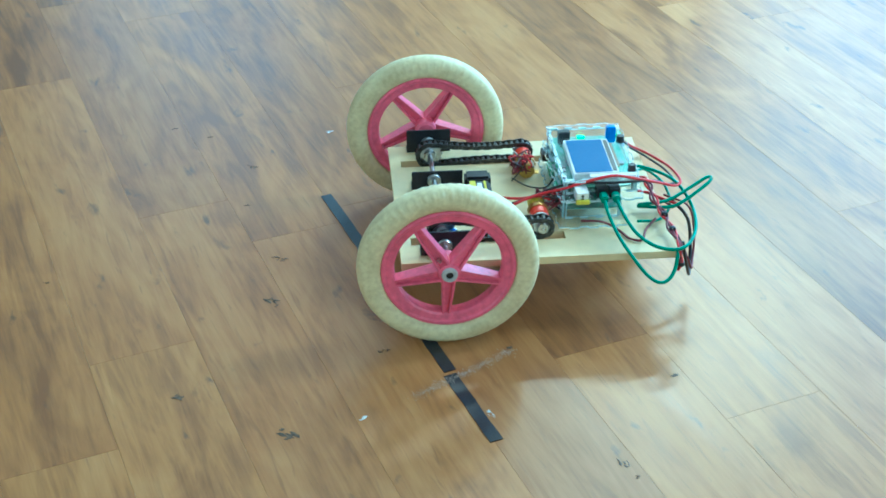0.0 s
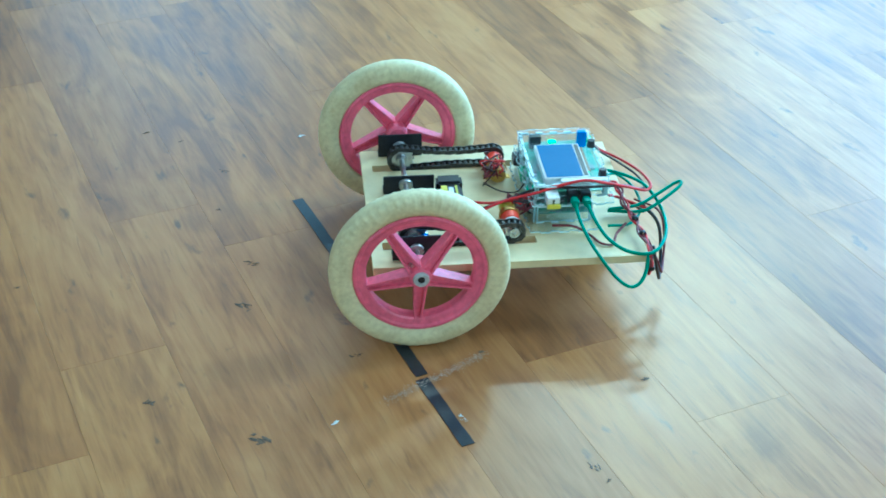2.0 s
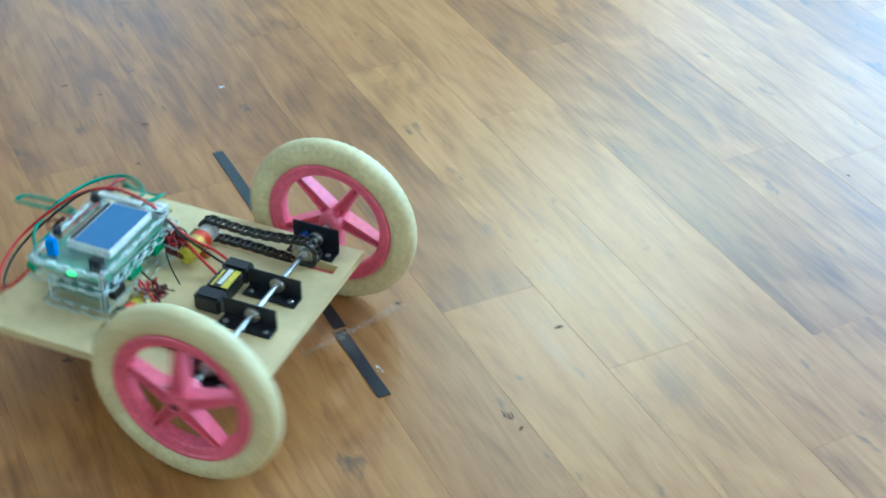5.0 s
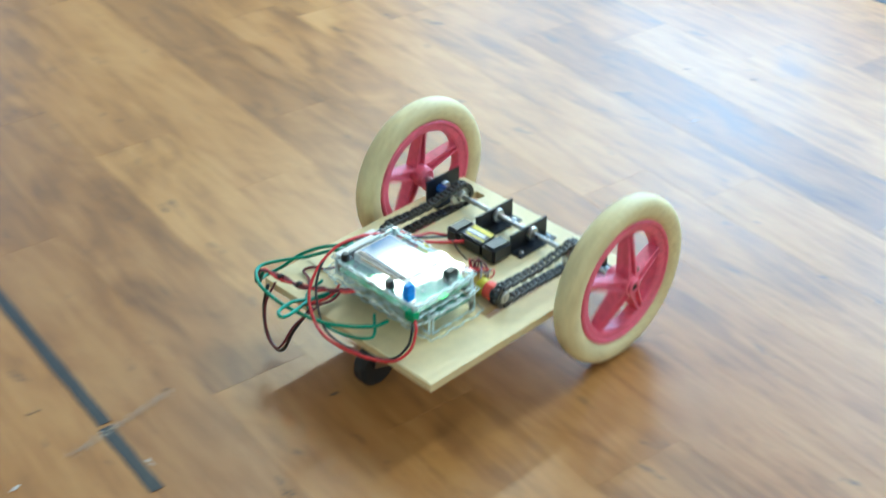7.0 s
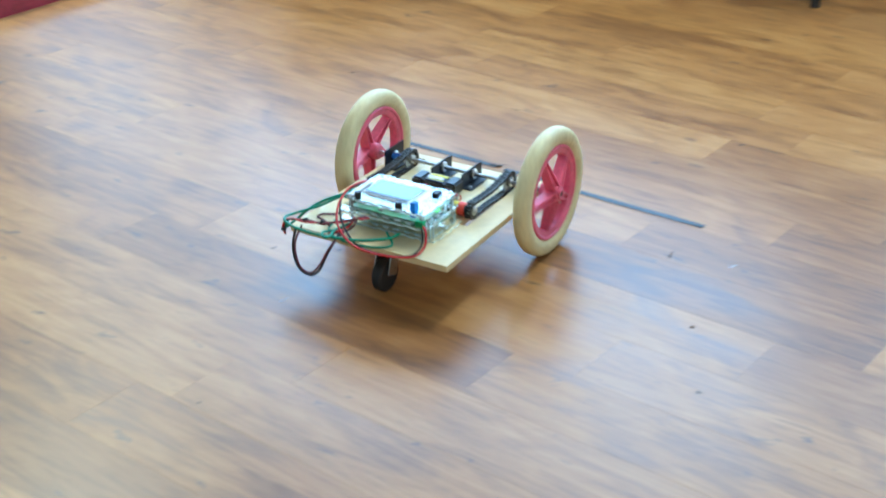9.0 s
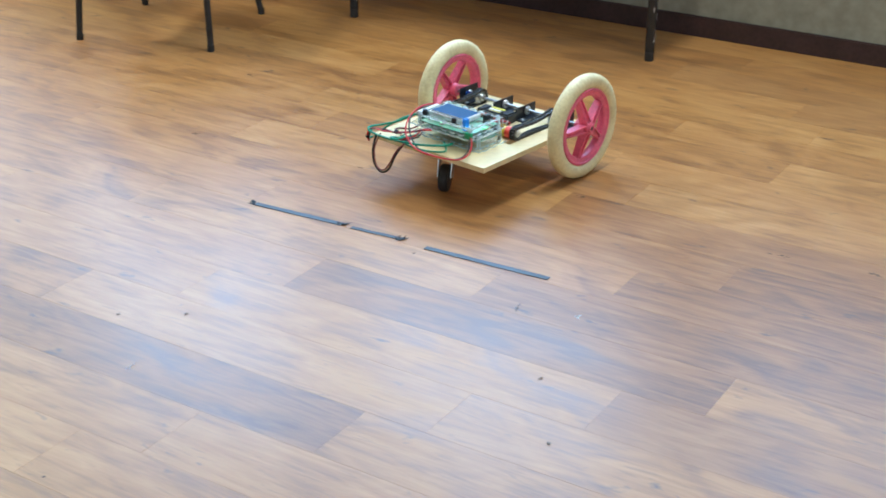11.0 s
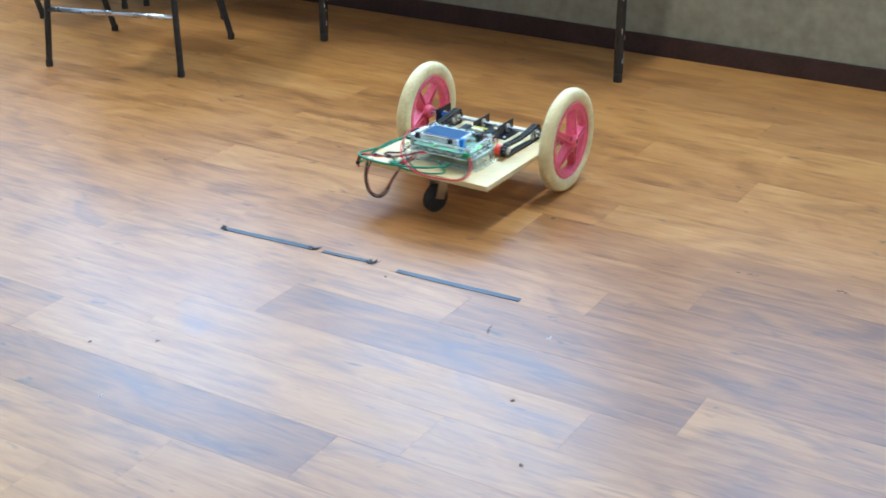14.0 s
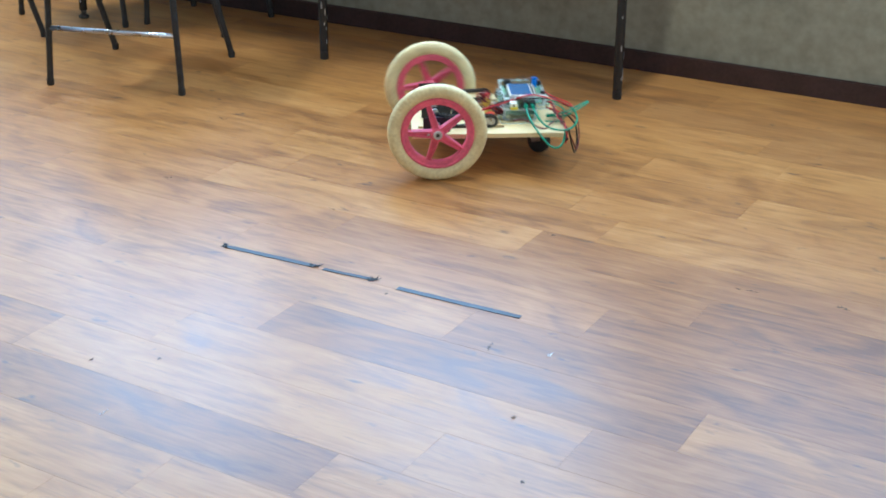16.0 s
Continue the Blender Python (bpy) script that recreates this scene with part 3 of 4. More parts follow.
def sprocket(x, y, r, teeth, name):
    bm = bmesh.new()
    ring = []
    for i in range(teeth * 4):
        a = 2 * math.pi * i / (teeth * 4)
        q = r + (0.0018 if i % 4 in (0, 1) else -0.0012)
        ring.append((q * math.cos(a), q * math.sin(a)))
    lo = [bm.verts.new((x + p, y - 0.0016, R + q)) for p, q in ring]
    hi = [bm.verts.new((x + p, y + 0.0016, R + q)) for p, q in ring]
    bm.faces.new(lo)
    bm.faces.new(hi[::-1])
    for i in range(len(lo)):
        j = (i + 1) % len(lo)
        bm.faces.new((lo[i], hi[i], hi[j], lo[j]))
    lathe(bm, [(0.0, -0.008), (0.008, -0.008), (0.009, -0.006), (0.009, 0.006), (0.008, 0.008), (0.0, 0.008)], 20, Matrix.Translation((x, y, R)))
    bmesh.ops.recalc_face_normals(bm, faces=bm.faces)
    return part(name, bm, STEEL, robot, "worn grey steel sprocket")


def chain(y, x1, r0, r1):
    """A roller chain round two sprockets: rollers with side plates, joined into one part."""
    line = []
    gap = math.asin((r0 - r1) / x1)
    for i in range(15):
        a = math.pi / 2 - gap + (math.pi + 2 * gap) * i / 14
        line.append((r0 * math.cos(a), r0 * math.sin(a)))
    sag = []
    for i in range(1, 22):
        t = i / 22
        a, b = line[-1], (x1 + r1 * math.cos(-math.pi / 2 - gap), r1 * math.sin(-math.pi / 2 - gap))
        sag.append((a[0] + (b[0] - a[0]) * t, a[1] + (b[1] - a[1]) * t + 0.003 * math.sin(math.pi * t)))
    line += sag
    for i in range(13):
        a = -math.pi / 2 - gap + (math.pi + 2 * gap) * i / 12
        line.append((x1 + r1 * math.cos(a), r1 * math.sin(a)))
    a, b = line[-1], line[0]
    line += [(a[0] + (b[0] - a[0]) * i / 22, a[1] + (b[1] - a[1]) * i / 22 - 0.006 * math.sin(math.pi * i / 22)) for i in range(1, 22)]
    pts = [Vector((p, 0, q)) for p, q in line]
    total = sum((pts[i] - pts[i - 1]).length for i in range(len(pts)))
    count = 2 * int(total / 0.0168)
    even, i, run = [], 0, 0.0
    for k in range(count):
        want = total * k / count
        while run + (pts[(i + 1) % len(pts)] - pts[i]).length < want:
            run += (pts[(i + 1) % len(pts)] - pts[i]).length
            i += 1
        a, b = pts[i], pts[(i + 1) % len(pts)]
        even.append(a.lerp(b, (want - run) / max((b - a).length, 1e-9)))
    bm = bmesh.new()
    for k, p in enumerate(even):
        q = even[(k + 1) % count]
        d = q - p
        turn = Matrix.Translation(Vector((0, y, R)) + (p + q) / 2) @ Matrix.Rotation(-math.atan2(d.z, d.x), 4, "Y")
        off = 0.0068 if k % 2 else 0.0052
        for s in (-1, 1):
            box(bm, -0.0056, 0.0056, s * off - 0.0008, s * off + 0.0008, -0.0034, 0.0034, m=turn)
        rod(bm, Vector((0, y - 0.0070, R)) + p, Vector((0, y + 0.0070, R)) + p, 0.0028, steps=6)
    return part("drive_chain", bm, CHAIN, robot, "dark oily steel roller chain")


def motor(s):
    """A small geared motor lying across the deck; s: the side of its chain."""
    def cyl(y0, y1, r, name, mat, label=""):
        prof = [(0.0, y0), (r - 0.001, y0), (r, y0 + 0.001 * (1 if y1 > y0 else -1)), (r, y1 - 0.001 * (1 if y1 > y0 else -1)), (r - 0.001, y1), (0.0, y1)]
        return part(name, lathe(bmesh.new(), prof, 28, Matrix.Translation((MX, 0, MZ))), mat, robot, label, smooth=False)
    MX, MZ = 0.146, DECK + 0.0145
    if s > 0:
        cyl(0.103, 0.086, 0.0135, "motor_cap", RED_CAP, "bright red motor collar")
        cyl(0.086, 0.070, 0.0125, "motor_gearbox", YELLOW, "yellow labelled motor can")
        cyl(0.070, 0.062, 0.0128, "motor_can", STEEL)
        cyl(0.062, 0.048, 0.0122, "motor_end", BRASS, "brass coloured motor end")
    else:
        cyl(-0.112, -0.090, 0.0130, "motor_gearbox", PALE_PLASTIC, "grey motor gearbox")
        cyl(-0.090, -0.068, 0.0140, "motor_cap", RED_CAP, "bright red motor collar")
        cyl(-0.068, -0.040, 0.0122, "motor_can", YELLOW, "yellow labelled motor can")
    part("motor_shaft", rod(bmesh.new(), (MX, s * 0.10, MZ), (MX, s * 0.122, MZ), 0.003), STEEL, robot)
    strap = boxed(MX - 0.021, MX + 0.021, s * 0.070 - 0.005, s * 0.070 + 0.005, DECK, DECK + 0.0015)
    for i in range(12):
        a0, a1 = math.pi * i / 12, math.pi * (i + 1) / 12
        r = 0.0152
        p, q = (Vector((MX + r * math.cos(a), s * 0.070, MZ + r * math.sin(a))) for a in (a0, a1))
        d = q - p
        box(strap, -d.length / 2, d.length / 2, -0.005, 0.005, -0.0006, 0.0006, m=Matrix.Translation((p + q) / 2) @ Matrix.Rotation(-math.atan2(d.z, d.x), 4, "Y"))
    part("motor_strap", strap, BRASS, robot, "bent metal strap over the motor")


for s, y in ((1, 0.112), (-1, -0.113)):
    sprocket(0.0, y, 0.0185, 14, "axle_sprocket")
    sprocket(0.146, y, 0.0130, 9, "motor_sprocket")
    chain(y, 0.146, 0.0195, 0.0142)
    motor(s)

# battery tray between the inner brackets
part("battery_clip", boxed(0.046, 0.086, 0.014, 0.040, DECK, DECK + 0.027, 0.004), BLACK, robot, "black plastic battery clip")
part("battery_clip", boxed(0.046, 0.086, -0.058, -0.034, DECK, DECK + 0.025, 0.004), BLACK, robot, "black plastic battery clip")
pack = part("battery", boxed(0.050, 0.084, -0.034, 0.014, DECK, DECK + 0.024, 0.004), BLACK, robot, "black battery pack with a yellow label")
part("battery_label", boxed(0.0515, 0.061, -0.030, 0.010, DECK + 0.0238, DECK + 0.0250, 0.0004), YELLOW, pack, "yellow battery label")
part("battery_label", boxed(0.063, 0.070, -0.030, 0.004, DECK + 0.0238, DECK + 0.0248, 0.0004), WHITE, pack, "pale battery label stripe")
part("battery_label", boxed(0.073, 0.0765, -0.026, 0.010, DECK + 0.0238, DECK + 0.0246, 0.0004), YELLOW, pack, "yellow battery label")
part("blue_coupling", rod(bmesh.new(), (0.014, -0.144, DECK + 0.022), (0.014, -0.128, DECK + 0.022), 0.0075, steps=24), BLUE_METAL, robot, "shiny blue metal coupling", smooth=False)

# circuit box of clear plates
CX0, CX1, CY0, CY1, LX1 = 0.180, 0.296, -0.078, 0.096, 0.270


def toothed(x0, x1, y0, y1, tooth=0.014, depth=0.003):
    """The outline of a laser-cut plate with finger joints along its sides."""
    line = []
    for a, b in (((x0, y0), (x1, y0)), ((x1, y0), (x1, y1)), ((x1, y1), (x0, y1)), ((x0, y1), (x0, y0))):
        a, b = Vector(a), Vector(b)
        way = (b - a).normalized()
        side = Vector((way.y, -way.x))
        count = max(3, 2 * int((b - a).length / tooth / 2) + 1)
        for k in range(count):
            p, q = a.lerp(b, k / count), a.lerp(b, (k + 1) / count)
            out = side * depth if k % 2 else Vector((0, 0))
            line += [p + out, q + out]
    return line


def plate(line, z, thick, label):
    """A clear plate with that outline, and its cut edge, glow painted pale, as a part."""
    bm = bmesh.new()
    lo = [bm.verts.new((p.x, p.y, z)) for p in line]
    hi = [bm.verts.new((p.x, p.y, z + thick)) for p in line]
    bm.faces.new(lo[::-1])
    bm.faces.new(hi)
    for i in range(len(line)):
        j = (i + 1) % len(line)
        bm.faces.new((lo[i], lo[j], hi[j], hi[i]))
    bmesh.ops.recalc_face_normals(bm, faces=bm.faces)
    ob = part("acrylic_plate", bm, ACRYLIC, robot, label)
    ob.visible_shadow = False
    rim = bmesh.new()
    for i in range(len(line)):
        a, b = line[i], line[(i + 1) % len(line)]
        if (b - a).length < 1e-6:
            continue
        way = (b - a).normalized()
        turn = Matrix.Translation(((a.x + b.x) / 2, (a.y + b.y) / 2, z)) @ Matrix.Rotation(math.atan2(way.y, way.x), 4, "Z")
        box(rim, -(b - a).length / 2, (b - a).length / 2, -0.0007, -0.0001, 0.0003, thick - 0.0003, m=turn)
    part("plate_edge", rim, EDGE, ob, "cut acrylic edge, its glow painted pale")
    return ob


plate(toothed(CX0 - 0.006, LX1 + 0.004, CY0 - 0.022, CY1 + 0.010), DECK + 0.0022, 0.003, "clear laser-cut acrylic base plate")
plate(toothed(CX0 - 0.002, CX1 + 0.003, CY0 - 0.004, CY1 + 0.005), DECK + 0.036, 0.003, "clear laser-cut acrylic plate")
plate(toothed(CX0 + 0.002, CX1 - 0.002, CY0 + 0.008, CY1 + 0.003, 0.017, 0.0026), DECK + 0.062, 0.003, "clear laser-cut acrylic top plate")


def toothed_wall(along, at, a0, a1, z0, z1, tooth=0.012):
    """An upright clear wall with finger joints on its upper and lower edges."""
    bm = bmesh.new()
    box(bm, *((at, at + 0.003, a0, a1) if along == "y" else (a0, a1, at, at + 0.003)), z0 + 0.003, z1 - 0.003)
    rim = bmesh.new()
    count = 2 * int((a1 - a0) / tooth / 2) + 1
    for k in range(count):
        p, q = a0 + (a1 - a0) * k / count, a0 + (a1 - a0) * (k + 1) / count
        if k % 2 == 0:
            for lo, hi in ((z0, z0 + 0.0028), (z1 - 0.0028, z1)):
                box(rim, *((at, at + 0.003, p, q) if along == "y" else (p, q, at, at + 0.003)), lo, hi)
    for p in (a0, a1 - 0.002):
        box(rim, *((at, at + 0.003, p, p + 0.002) if along == "y" else (p, p + 0.002, at, at + 0.003)), z0 + 0.0028, z1 - 0.0028)
    for z in (z0 + 0.0028, z1 - 0.0033):
        box(rim, *((at, at + 0.003, a0 + 0.002, a1 - 0.002) if along == "y" else (a0 + 0.002, a1 - 0.002, at, at + 0.003)), z, z + 0.0005)
    bmesh.ops.remove_doubles(rim, verts=rim.verts, dist=0.0001)
    ob = part("acrylic_wall", bm, FROST, robot, "clear acrylic side wall")
    ob.visible_shadow = False
    part("wall_teeth", rim, EDGE, ob, "cut finger joints, their glow painted pale")


for x in (CX0 + 0.001, LX1 - 0.004):
    toothed_wall("y", x, CY0 + 0.002, CY1, DECK + 0.0055, DECK + 0.0357)
for x in (CX0 + 0.003, CX1 - 0.006):
    toothed_wall("y", x, CY0 + 0.014, CY1 - 0.002, DECK + 0.0393, DECK + 0.0617)
for y in (CY0 - 0.002, CY1 + 0.001):
    toothed_wall("x", y, CX0 + 0.005, LX1 - 0.005, DECK + 0.0055, DECK + 0.0357)
    toothed_wall("x", y + (0.014 if y < 0 else -0.005), CX0 + 0.007, CX1 - 0.007, DECK + 0.0393, DECK + 0.0617)
for z, x0, x1, y0, y1 in ((DECK + 0.020, CX0 + 0.006, LX1 - 0.006, CY0 + 0.002, CY1 - 0.004), (DECK + 0.046, CX0 + 0.006, CX1 - 0.004, CY0 + 0.018, CY1 - 0.006)):
    part("circuit_board", boxed(x0, x1, y0, y1, z, z + 0.0016, 0.0003), PCB, robot, "green printed circuit board")
rnd = random.Random(21)
for z, far_x in ((DECK + 0.0216, LX1 - 0.012), (DECK + 0.0476, CX1 - 0.012)):
    bm = bmesh.new()
    for _ in range(60):
        x, y = rnd.uniform(CX0 + 0.012, far_x), rnd.uniform(CY0 + 0.024, CY1 - 0.012)
        a, b, h = rnd.uniform(0.001, 0.004), rnd.uniform(0.001, 0.005), rnd.uniform(0.001, 0.004)
        box(bm, x - a, x + a, y - b, y + b, z, z + h)
    part("components", bm, material("component_mix", (0.10, 0.10, 0.11), 0.4, vary=0.4, scale=200, fine=(0.45, 0.45, 0.42)), robot, "small electronic components")
for x, y, low in ((CX0 + 0.005, CY0 + 0.019, 0), (CX1 - 0.008, CY0 + 0.019, 0.0392), (CX0 + 0.005, CY1 - 0.006, 0), (CX1 - 0.008, CY1 - 0.008, 0.0392)):
    part("standoff", rod(bmesh.new(), (x, y, DECK + low), (x, y, DECK + 0.0665), 0.0028), STEEL, robot, "thin steel standoff")
SX0, SX1, SY0, SY1 = 0.203, 0.260, -0.050, 0.046
sz = DECK + 0.0652
screen = part("display", boxed(SX0 - 0.003, SX1 + 0.008, SY0 - 0.003, SY1 + 0.003, sz - 0.012, sz + 0.0012, 0.0006), WHITE, robot, "small display in a pale frame")
part("screen_glass", boxed(SX0, SX1 - 0.002, SY0, SY1, sz + 0.0010, sz + 0.0022, 0.0003), SCREEN, screen, "blue glowing display glass")
part("screen_strip", boxed(SX1, SX1 + 0.006, SY0 + 0.002, SY1 - 0.002, sz + 0.0010, sz + 0.0020), DARK_STEEL, screen, "dark ribbon strip of the display")
for x, y in ((0.287, 0.040), (0.287, -0.062 + 0.014)):
    knob = lathe(bmesh.new(), [(0.0, 0.0), (0.0062, 0.0), (0.0065, 0.001), (0.0055, 0.010), (0.0048, 0.011), (0.0, 0.011)], 18, Matrix.Translation((x, y, DECK + 0.065)) @ pose(0, 0, 0, 90))
    part("knob", knob, BLACK, robot, "black control knob")
part("trimmer", boxed(0.270, 0.284, 0.062, 0.072, DECK + 0.050, DECK + 0.078, 0.001), BLUE, robot, "bright blue adjusting trimmer")
part("small_switch", boxed(0.196, 0.214, 0.066, 0.078, DECK + 0.048, DECK + 0.070, 0.001), BLACK, robot, "black push switch")
part("status_light", boxed(0.229, 0.240, 0.083, 0.090, DECK + 0.0476, DECK + 0.0500), LED, robot, "lit green status light")
part("status_light", boxed(0.272, 0.276, -0.010, -0.006, DECK + 0.0476, DECK + 0.0500), LED, robot, "lit green status light")
socket = part("white_socket", boxed(0.198, 0.216, CY0 - 0.014, CY0 + 0.010, DECK + 0.0395, DECK + 0.056, 0.001), WHITE, robot, "white plastic socket with a yellow base")
part("socket_base", boxed(0.197, 0.217, CY0 - 0.019, CY0 - 0.0143, DECK + 0.0395, DECK + 0.046, 0.0006), YELLOW, socket, "yellow socket base")
for z in (0.046, 0.051):
    part("socket_hole", rod(bmesh.new(), (0.207, CY0 - 0.0146, DECK + z), (0.207, CY0 - 0.0136, DECK + z), 0.0020, steps=10), BLACK, socket)
part("foam_strip", boxed(0.222, 0.290, CY0 + 0.010, CY0 + 0.021, DECK + 0.0653, DECK + 0.0685, 0.001), WHITE, robot, "white foam strip stuck along the cover")
part("ribbon_strip", boxed(0.268, 0.272, -0.036, 0.036, DECK + 0.0653, DECK + 0.0662), RIBBON, robot, "thin brown ribbon beside the display")
for x in (0.239, 0.257):
    port = part("cable_port", boxed(x - 0.008, x + 0.008, CY0 - 0.002, CY0 + 0.018, DECK + 0.0395, DECK + 0.054, 0.0006), BLACK, robot, "black cable port")
    part("cable_plug", boxed(x - 0.0055, x + 0.0055, CY0 - 0.020, CY0 - 0.0022, DECK + 0.0405, DECK + 0.051, 0.002), GREEN_WIRE, port, "green moulded cable plug")
for x, y, w in ((CX1 - 0.003, 0.089, 0.008), (CX0 + 0.002, 0.030, 0.014), (CX0 + 0.002, -0.030, 0.014)):
    part("terminal_block", boxed(x - 0.006, x + 0.006, y - w, y + w, *((DECK + 0.0395, DECK + 0.052) if x > 0.2 else (DECK + 0.0216, DECK + 0.034)), 0.0008), TERMINAL, robot, "green screw terminal block")
for x, y in ((CX0 - 0.003, 0.075), (CX0 - 0.002, -0.05)):
    part("black_connector", boxed(x - 0.005, x + 0.006, y - 0.012, y + 0.012, DECK + 0.022, DECK + 0.034, 0.0008), BLACK, robot, "black plug connector")

# castor
castor = part("castor", lathe(bmesh.new(), [(0.0, 0.0), (0.018, 0.0), (0.018, -0.004), (0.012, -0.008), (0.0, -0.008)], 24, pose(0, 0, 0, -90)), STEEL, robot, "small swivelling castor")
castor.matrix_basis = pose(0.272, 0.008, DECK - 0.012)
CAST_Z = -(DECK - 0.012) + 0.033
for s in (-1, 1):
    arm = bmesh.new()
    box(arm, -0.014, 0.014, -0.001, 0.001, -0.030, 0.030, m=Matrix.Translation((0.009, s * 0.016, CAST_Z + 0.030)) @ pose(0, 0, 0, 0, -18))
    part("castor_fork", arm, STEEL, castor)
part("castor_wheel", lathe(bmesh.new(), [(0.0, -0.011), (0.020, -0.011), (0.029, -0.011), (0.033, -0.007), (0.033, 0.007), (0.029, 0.011), (0.020, 0.011), (0.0, 0.011)], 36, Matrix.Translation((0.018, 0, CAST_Z))), RUBBER, castor, "black rubber castor wheel", smooth=False)


def wire(points, r, mat, label, name="wire"):
    return part(name, tube(bmesh.new(), points, r), mat, robot, label, smooth=True)


# loose cables
wire([(0.239, -0.096, 0.157), (0.241, -0.116, 0.147), (0.250, -0.150, 0.131), (0.266, -0.178, 0.112), (0.286, -0.197, 0.091), (0.303, -0.206, 0.083), (0.318, -0.201, 0.086), (0.328, -0.190, 0.098), (0.333, -0.176, 0.118)], 0.0027, GREEN_WIRE, "green insulated cable", "cable")
wire([(0.257, -0.096, 0.157), (0.263, -0.118, 0.146), (0.278, -0.147, 0.130), (0.301, -0.172, 0.123), (0.330, -0.183, 0.123), (0.351, -0.169, 0.125), (0.368, -0.134, 0.128), (0.375, -0.083, 0.130), (0.370, -0.030, 0.132), (0.356, 0.008, 0.132), (0.322, 0.042, 0.130), (0.297, 0.046, 0.128)], 0.0027, GREEN_WIRE, "green insulated cable", "cable")
wire([(0.298, -0.060, 0.124), (0.340, -0.062, 0.130), (0.376, -0.047, 0.140), (0.402, -0.035, 0.149), (0.412, -0.036, 0.152), (0.404, -0.050, 0.150), (0.367, -0.070, 0.135), (0.342, -0.072, 0.125), (0.298, -0.056, 0.119)], 0.0026, GREEN_WIRE, "green insulated cable", "cable")
wire([(0.298, 0.020, 0.126), (0.330, 0.050, 0.120), (0.352, 0.010, 0.118), (0.350, -0.050, 0.117), (0.325, -0.090, 0.116), (0.290, -0.098, 0.119)], 0.0022, GREEN_WIRE, "green insulated cable", "cable")
wire([(0.294, 0.094, 0.156), (0.302, 0.106, 0.146), (0.322, 0.113, 0.127), (0.348, 0.101, 0.118), (0.371, 0.053, 0.121), (0.376, 0.000, 0.128), (0.356, -0.046, 0.146), (0.324, -0.068, 0.166), (0.285, -0.076, 0.180), (0.255, -0.073, 0.184), (0.222, -0.072, 0.177), (0.184, -0.065, 0.161), (0.149, -0.057, 0.148), (0.116, -0.060, 0.137), (0.094, -0.062, 0.124), (0.082, -0.058, 0.118)], 0.0021, RED_WIRE, "red insulated wire")
wire([(0.294, 0.088, 0.156), (0.301, 0.098, 0.146), (0.319, 0.106, 0.128), (0.343, 0.096, 0.1165), (0.364, 0.050, 0.118), (0.367, 0.000, 0.126), (0.345, -0.044, 0.148), (0.319, -0.066, 0.168), (0.286, -0.079, 0.176), (0.250, -0.079, 0.176), (0.215, -0.070, 0.172), (0.179, -0.060, 0.163), (0.150, -0.054, 0.148), (0.112, -0.052, 0.132), (0.084, -0.050, 0.122)], 0.0018, BLACK_WIRE, "black insulated wire")
for k, (dx, dy) in enumerate(((0, 0), (0.005, 0.004), (-0.005, 0.003))):
    wire([(0.299, -0.020 + dy, 0.146), (0.310 + dx, -0.028 + dy, 0.149), (0.317 - dx, -0.042 + dy, 0.145), (0.320 + dx, -0.068 + dy, 0.136), (0.328 - dx, -0.098 + dy, 0.129), (0.332 + dx, -0.135 + dy, 0.126), (0.336 - dx * 0.5, -0.172, 0.123), (0.336 + dx * 0.3, -0.186, 0.106), (0.334, -0.183 - dy * 0.5, 0.088)], 0.0018, (MAROON_WIRE, RED_WIRE, MAROON_WIRE)[k], "dark twisted wire bundle")
for x, y, z in ((0.329, -0.100, 0.130), (0.333, -0.136, 0.127), (0.337, -0.185, 0.100)):
    part("wire_tie", lathe(bmesh.new(), [(0.0028, -0.003), (0.0048, -0.003), (0.0053, 0.0), (0.0048, 0.003), (0.0028, 0.003)], 12, Matrix.Translation((x, y, z)) @ (pose(0, 0, 0) if z > 0.11 else pose(0, 0, 0, 90)), closed=True), BLACK_WIRE, robot, "dark tape tie round the wires")
wire([(0.299, -0.050, 0.140), (0.314, -0.045, 0.136), (0.331, -0.050, 0.130), (0.357, -0.068, 0.126)], 0.0020, RED_WIRE, "red insulated wire")
wire([(0.299, -0.044, 0.138), (0.314, -0.040, 0.132), (0.331, -0.046, 0.127), (0.350, -0.070, 0.122)], 0.0018, MAROON_WIRE, "dark red wire")
wire([(0.206, -0.095, 0.122), (0.231, -0.102, 0.125), (0.248, -0.106, 0.120), (0.262, -0.118, 0.1145), (0.272, -0.137, 0.1145), (0.288, -0.141, 0.1145), (0.299, -0.117, 0.117), (0.318, -0.094, 0.120)], 0.0019, MAROON_WIRE, "dark red wire lying on the deck")
wire([(0.346, -0.150, 0.114), (0.354, -0.153, 0.078), (0.364, -0.138, 0.048), (0.373, -0.108, 0.040), (0.380, -0.078, 0.058), (0.376, -0.060, 0.096), (0.348, -0.050, 0.128)], 0.0026, BLACK_WIRE, "black taped hanging wire loop")
wire([(0.340, -0.140, 0.120), (0.356, -0.146, 0.086), (0.370, -0.128, 0.052), (0.380, -0.096, 0.050), (0.386, -0.070, 0.076), (0.378, -0.052, 0.112), (0.340, -0.044, 0.130)], 0.0017, MAROON_WIRE, "dark red hanging wire")
rnd = random.Random(4)
